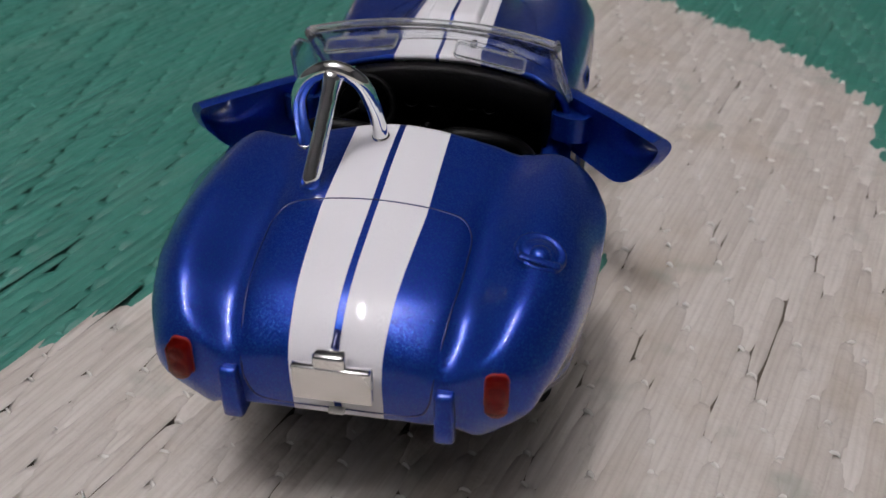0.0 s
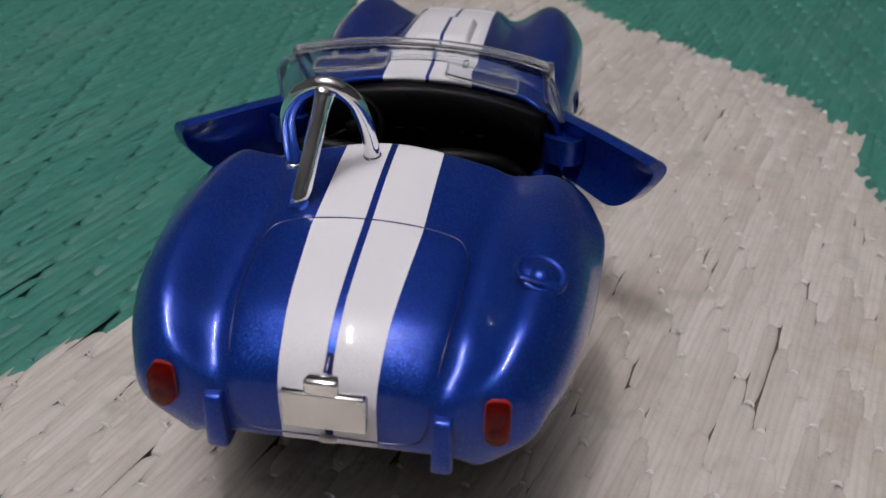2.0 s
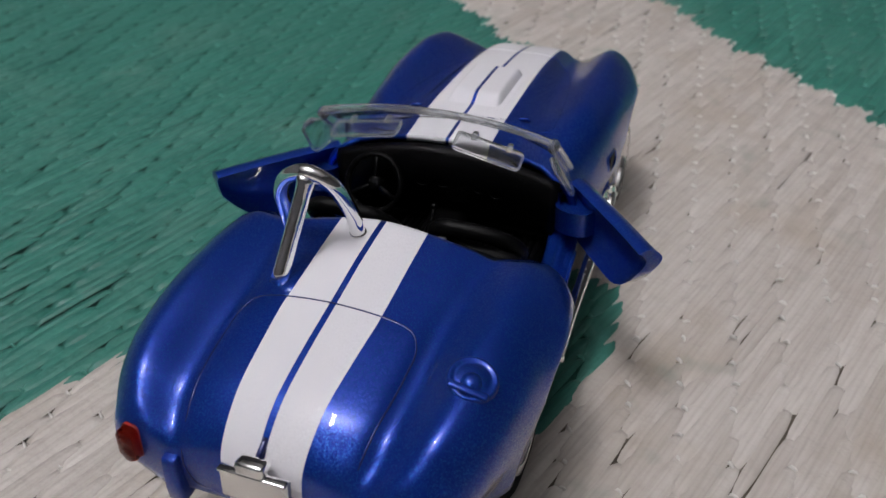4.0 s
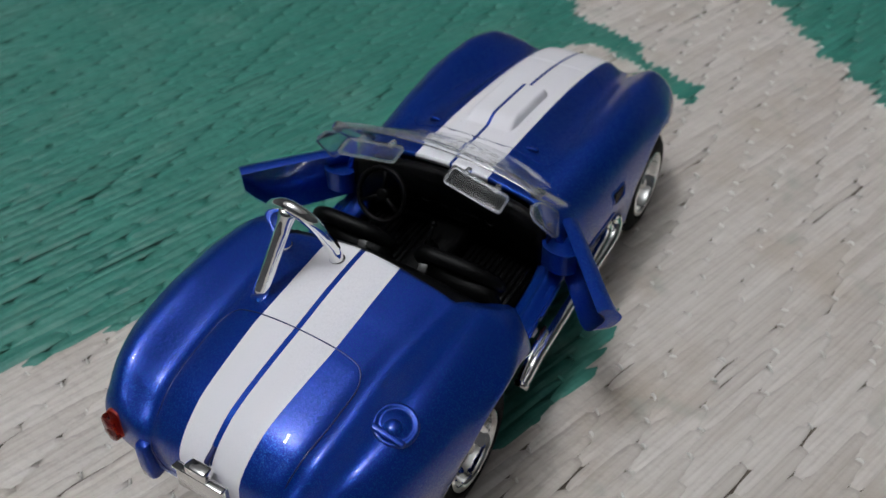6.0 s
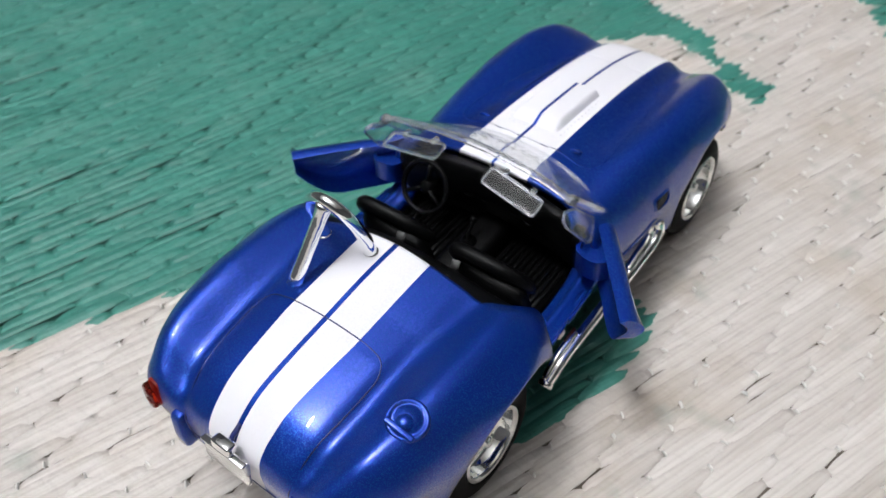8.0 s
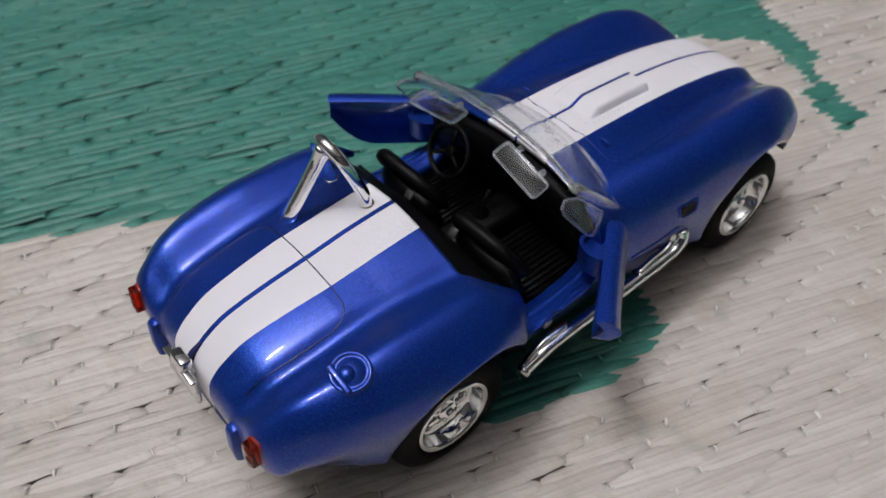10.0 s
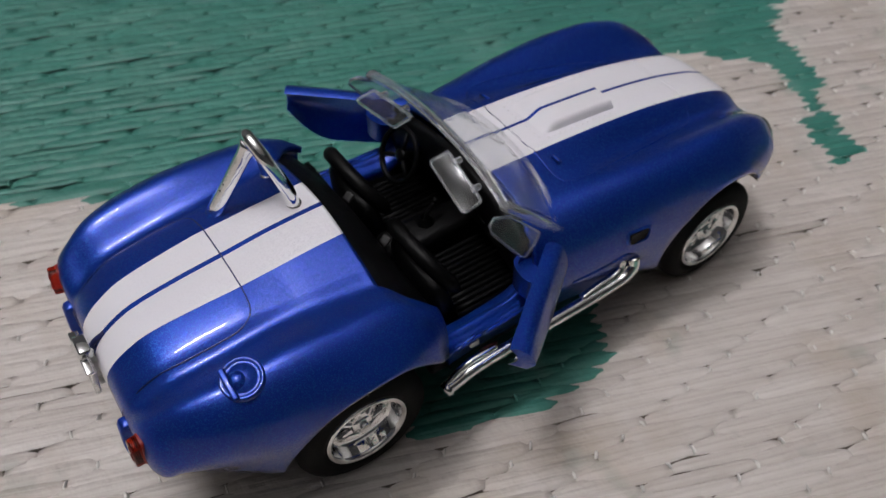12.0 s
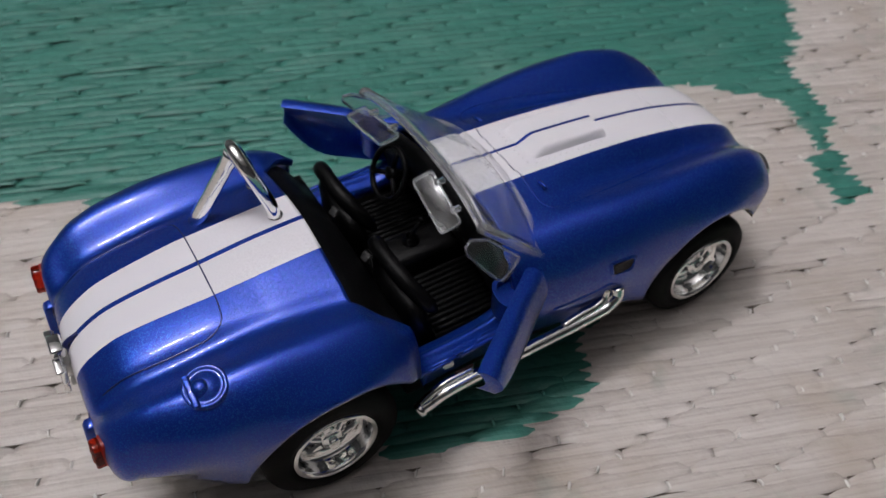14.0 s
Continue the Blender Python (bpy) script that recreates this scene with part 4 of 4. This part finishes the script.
# light passes the clear parts
for ob in (screen, *screen.children_recursive):
    ob.visible_shadow = False


# ------------------------------------------------------------ room: plain walls, floor and ceiling
def slab(name, at, size, mat, label, category):
    bm = bmesh.new()
    block(bm, [v * 1000 for v in at], [v * 1000 for v in size], 0)
    return tagged(part(name, bm, mat, smooth=False), label, category, kind="structure")


slab("floor", (0, 0, -0.055), (6.4, 6.4, 0.1), floor_paint, "plain floor under the woven mat", "floor")
slab("ceiling", (0, 0, 3.25), (6.4, 6.4, 0.1), ceiling_paint, "plain white painted ceiling", "ceiling")
for nm, at, size in (("wall_north", (0, 3.15, 1.597), (6.4, 0.1, 3.2)), ("wall_south", (0, -3.15, 1.597), (6.4, 0.1, 3.2)),
                     ("wall_east", (3.15, 0, 1.597), (0.1, 6.2, 3.2)), ("wall_west", (-3.15, 0, 1.597), (0.1, 6.2, 3.2))):
    slab(nm, at, size, plaster, "plain painted room wall", "wall")

# ------------------------------------------------------------ the woven mat
GREEN_A = [(-700, -760), (-250, -400), (-120, -165), (-71, -70), (-62, -53), (-55.5, -41), (-50, -33), (-43.6, -28), (-20, -24), (10, -28), (22.3, -26.4), (25.5, -17.6), (29.8, -6),
           (29, 3), (26.5, 12.5), (21, 13), (0, 40), (-34, 80), (-28.8, 88), (-21, 96), (-15, 99), (-8, 98.5), (-2, 95), (2, 90.6), (9, 84), (15.3, 80.5), (18.5, 87),
           (15, 94), (6, 98), (-3.5, 104), (-12, 107.5), (-22, 111), (-29, 119), (-36.4, 128), (-47, 136), (-66, 152), (-120, 185), (-400, 330), (-700, 500)]
GREEN_B = [(-60, 260), (-6, 166), (18, 150), (37, 126), (52, 111), (68, 97), (79, 82), (89, 63), (89, 53), (84, 42), (86, 20), (96, -20), (160, -120), (700, -400), (700, 700), (-100, 700)]


def inside(poly, x, y):
    hit = False
    for (x0, y0), (x1, y1) in zip(poly, poly[1:] + poly[:1]):
        if (y0 > y) != (y1 > y) and x < x0 + (y - y0) * (x1 - x0) / (y1 - y0):
            hit = not hit
    return hit


def is_green(x, y):
    return inside(GREEN_A, x, y) or inside(GREEN_B, x, y)


PITCH, STEP = 2.25, 4.9           # width of a straw and spacing of the binding threads, in mm
FLOAT = 4 * STEP
CA, SA = math.cos(radians(STRAW_TURN)), math.sin(radians(STRAW_TURN))
SEG = 10
ACROSS = (-1.0, -0.6, 0.0, 0.6, 1.0)


def straw_points(rng, seg=SEG):
    """One float of straw along x, a flat pillow with its ends tucked under: rows of five points."""
    h = rng.uniform(0.42, 0.56)
    skew = rng.uniform(-0.3, 0.3)
    wid = rng.uniform(1.32, 1.7)
    bow = rng.uniform(-0.22, 0.22)
    if rng.random() < 0.1:
        wid *= rng.uniform(0.66, 0.85)
    wave = rng.uniform(0, 6)
    fold = rng.uniform(-0.08, 0.08)
    tuck = rng.uniform(0.9, 1.7)
    rows = []
    for i in range(seg + 1):
        t = i / seg
        x = -1.0 + (FLOAT + 2.0) * (0.5 - 0.5 * math.cos(math.pi * t) * (0.75 + 0.25 * abs(math.cos(math.pi * t))))
        arch = min(1.0, 5.0 * min(t, 1 - t)) ** 0.8
        w = wid * (0.14 + 0.86 * min(1.0, 3.6 * min(t + 0.01, 1.01 - t)) ** 0.8) * (1 + 0.05 * math.sin(wave + 9 * t))
        rows.append([(x, w * a + skew * (t - 0.5) + bow * math.sin(math.pi * t), (h * (1 - 0.62 * a * a) + fold * a * math.sin(3 * t) + 0.06 * math.sin(wave + 7 * t)) * arch - tuck * (1 - arch)) for a in ACROSS])
    return rows


def straw_mesh(name, mats, seed):
    rng = random.Random(seed)
    rows = straw_points(rng)
    verts = [(x * MM, y * MM, z * MM) for r in rows for x, y, z in r]
    faces = [(5 * i + j, 5 * i + j + 5, 5 * i + j + 6, 5 * i + j + 1) for i in range(SEG) for j in range(4)]
    me = bpy.data.meshes.new(name)
    me.from_pydata(verts, [], faces)
    me.materials.append(mats)
    me.polygons.foreach_set("use_smooth", [True] * len(faces))
    return me


def along_straw(x, y, z):
    return ((x * CA + y * SA) * MM, (y * CA - x * SA) * MM, z * MM)


def backing():
    """Sheet under the straws, coloured as they are, darkened beneath them for gap shade."""
    bm = bmesh.new()
    n, w = 130, 10.0
    vs = [[bm.verts.new(((i - n / 2) * w, (j - n / 2) * w, -1.0)) for j in range(n + 1)] for i in range(n + 1)]
    for i in range(n):
        for j in range(n):
            f = bm.faces.new((vs[i][j], vs[i + 1][j], vs[i + 1][j + 1], vs[i][j + 1]))
            x, y = (i - n / 2 + 0.5) * w, (j - n / 2 + 0.5) * w
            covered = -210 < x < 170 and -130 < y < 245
            # darkened backing where straws cover it, plain straw colours beyond
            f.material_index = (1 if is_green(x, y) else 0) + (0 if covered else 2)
    low = bmesh.ops.extrude_face_region(bm, geom=bm.faces[:])["geom"]
    bmesh.ops.translate(bm, vec=(0, 0, -3), verts=[g for g in low if isinstance(g, bmesh.types.BMVert)])
    bmesh.ops.recalc_face_normals(bm, faces=bm.faces)
    return bm


floor_mat = tagged(part("floor_mat", backing(), [gap_shade_white, gap_shade_green, white_straw, green_straw], smooth=False), "woven plastic straw mat in white and green", "mat")
near_w = [straw_mesh("straw", white_straw, 10 + k) for k in range(10)]
near_g = [straw_mesh("straw", green_straw, 40 + k) for k in range(8)]
rng = random.Random(5)
rest = {"verts": [], "faces": [], "mat": []}
singles = 0


def add_stitch(u, v, mat):
    """The glossy thread that binds the end of a straw, lying across it."""
    if rng.random() < (0.8 if mat else 0.35):
        return
    long, wide, high = rng.uniform(0.45, 0.85), rng.uniform(0.16, 0.3), rng.uniform(-0.1, 0.3)
    u, v = u + rng.uniform(-0.5, 0.3), v + rng.uniform(-0.6, 0.6)
    lean = rng.uniform(-0.25, 0.25)
    base = len(rest["verts"])
    for k in (-1.0, -0.5, 0.5, 1.0):
        for a, z in ((-1, -0.5), (-0.5, 0.0), (0.5, 0.0), (1, -0.5)):
            rest["verts"].append(((u + wide * a + lean * k) * MM, (v + long * k) * MM, (high + z - 0.5 * (abs(k) > 0.9)) * MM))
    for r in range(3):
        for c in range(3):
            rest["faces"].append((base + 4 * r + c, base + 4 * r + c + 1, base + 4 * r + c + 5, base + 4 * r + c + 4))
            rest["mat"].append(2 + mat)


for i in range(-130, 131):
    for j in range(-22, 23):
        u, v = (j * FLOAT + (i % 4) * STEP + 0.0) , i * PITCH
        u += rng.uniform(-0.5, 0.5)
        cx, cy = (u + FLOAT / 2) * CA - v * SA, (u + FLOAT / 2) * SA + v * CA
        if not (-215 < cx < 175 and -135 < cy < 250):
            continue
        ends = [is_green((u + STEP * (k + 0.5)) * CA - v * SA, (u + STEP * (k + 0.5)) * SA + v * CA) for k in range(4)]
        turn = STRAW_TURN + rng.uniform(-1.3, 1.3)
        lift = rng.uniform(-0.16, 0.12) - 0.55
        close = -100 < cx < 75 and -88 < cy < 40 and (abs(cx) > 30 or cy < -62)
        if close and singles < 300 and (all(ends) or not any(ends)) and (cx > 26 or cy < -40):
            st = new("straw", rng.choice(near_g if ends[0] else near_w))
            st.parent = floor_mat
            st.matrix_basis = pose((u * CA - v * SA) * MM, (u * SA + v * CA) * MM, lift * MM, rng.uniform(-3, 3), 0, turn)
            singles += 1
            add_stitch(u + FLOAT, v, int(ends[3]))
            continue
        seg = SEG if all(ends) or not any(ends) else 26
        rows = straw_points(rng, seg)
        base = len(rest["verts"])
        ct, st_ = math.cos(radians(turn)), math.sin(radians(turn))
        ox, oy = u * CA - v * SA, u * SA + v * CA
        for r in rows:
            for x, y, z in r:
                rest["verts"].append(along_straw(ox + x * ct - y * st_, oy + x * st_ + y * ct, z + lift))
        mixed = seg != SEG
        add_stitch(u + FLOAT, v, int(ends[3]))
        for a in range(seg):
            for b in range(4):
                rest["faces"].append((base + 5 * a + b, base + 5 * a + b + 5, base + 5 * a + b + 6, base + 5 * a + b + 1))
                rest["mat"].append(0 if mixed else int(ends[0]))
        if not mixed:
            continue
        # the green runs lie over it and end in points
        k = 0
        while k < 4:
            if not ends[k]:
                k += 1
                continue
            k1 = k
            while k1 < 4 and ends[k1]:
                k1 += 1
            x0 = -9.0 if k == 0 else k * STEP + rng.uniform(-1.6, 0.4)
            x1 = FLOAT + 9.0 if k1 == 4 else k1 * STEP + rng.uniform(-0.4, 1.6)
            strip = [r for r in rows if x0 <= r[2][0] <= x1]
            base = len(rest["verts"])
            for r in strip:
                f = min(1.0, 0.04 + (r[2][0] - x0) / 3.2, 0.04 + (x1 - r[2][0]) / 3.2) * 1.02
                for x, y, z in r:
                    y = r[2][1] + (y - r[2][1]) * f
                    rest["verts"].append(along_straw(ox + x * ct - y * st_, oy + x * st_ + y * ct, z + lift + 0.1))
            for a in range(len(strip) - 1):
                for b in range(4):
                    rest["faces"].append((base + 5 * a + b, base + 5 * a + b + 5, base + 5 * a + b + 6, base + 5 * a + b + 1))
                    rest["mat"].append(1)
            k = k1
me = bpy.data.meshes.new("woven_straw")
me.from_pydata(rest["verts"], [], rest["faces"])
me.materials.append(white_straw)
for m in (green_straw, thread, green_thread):
    me.materials.append(m)
me.polygons.foreach_set("material_index", rest["mat"])
me.polygons.foreach_set("use_smooth", [True] * len(rest["faces"]))
straws = new("woven_straw", me)
straws.parent = floor_mat
straws.matrix_basis = pose(0, 0, 0, 0, 0, STRAW_TURN)
tagged(straws, kind="stuff")
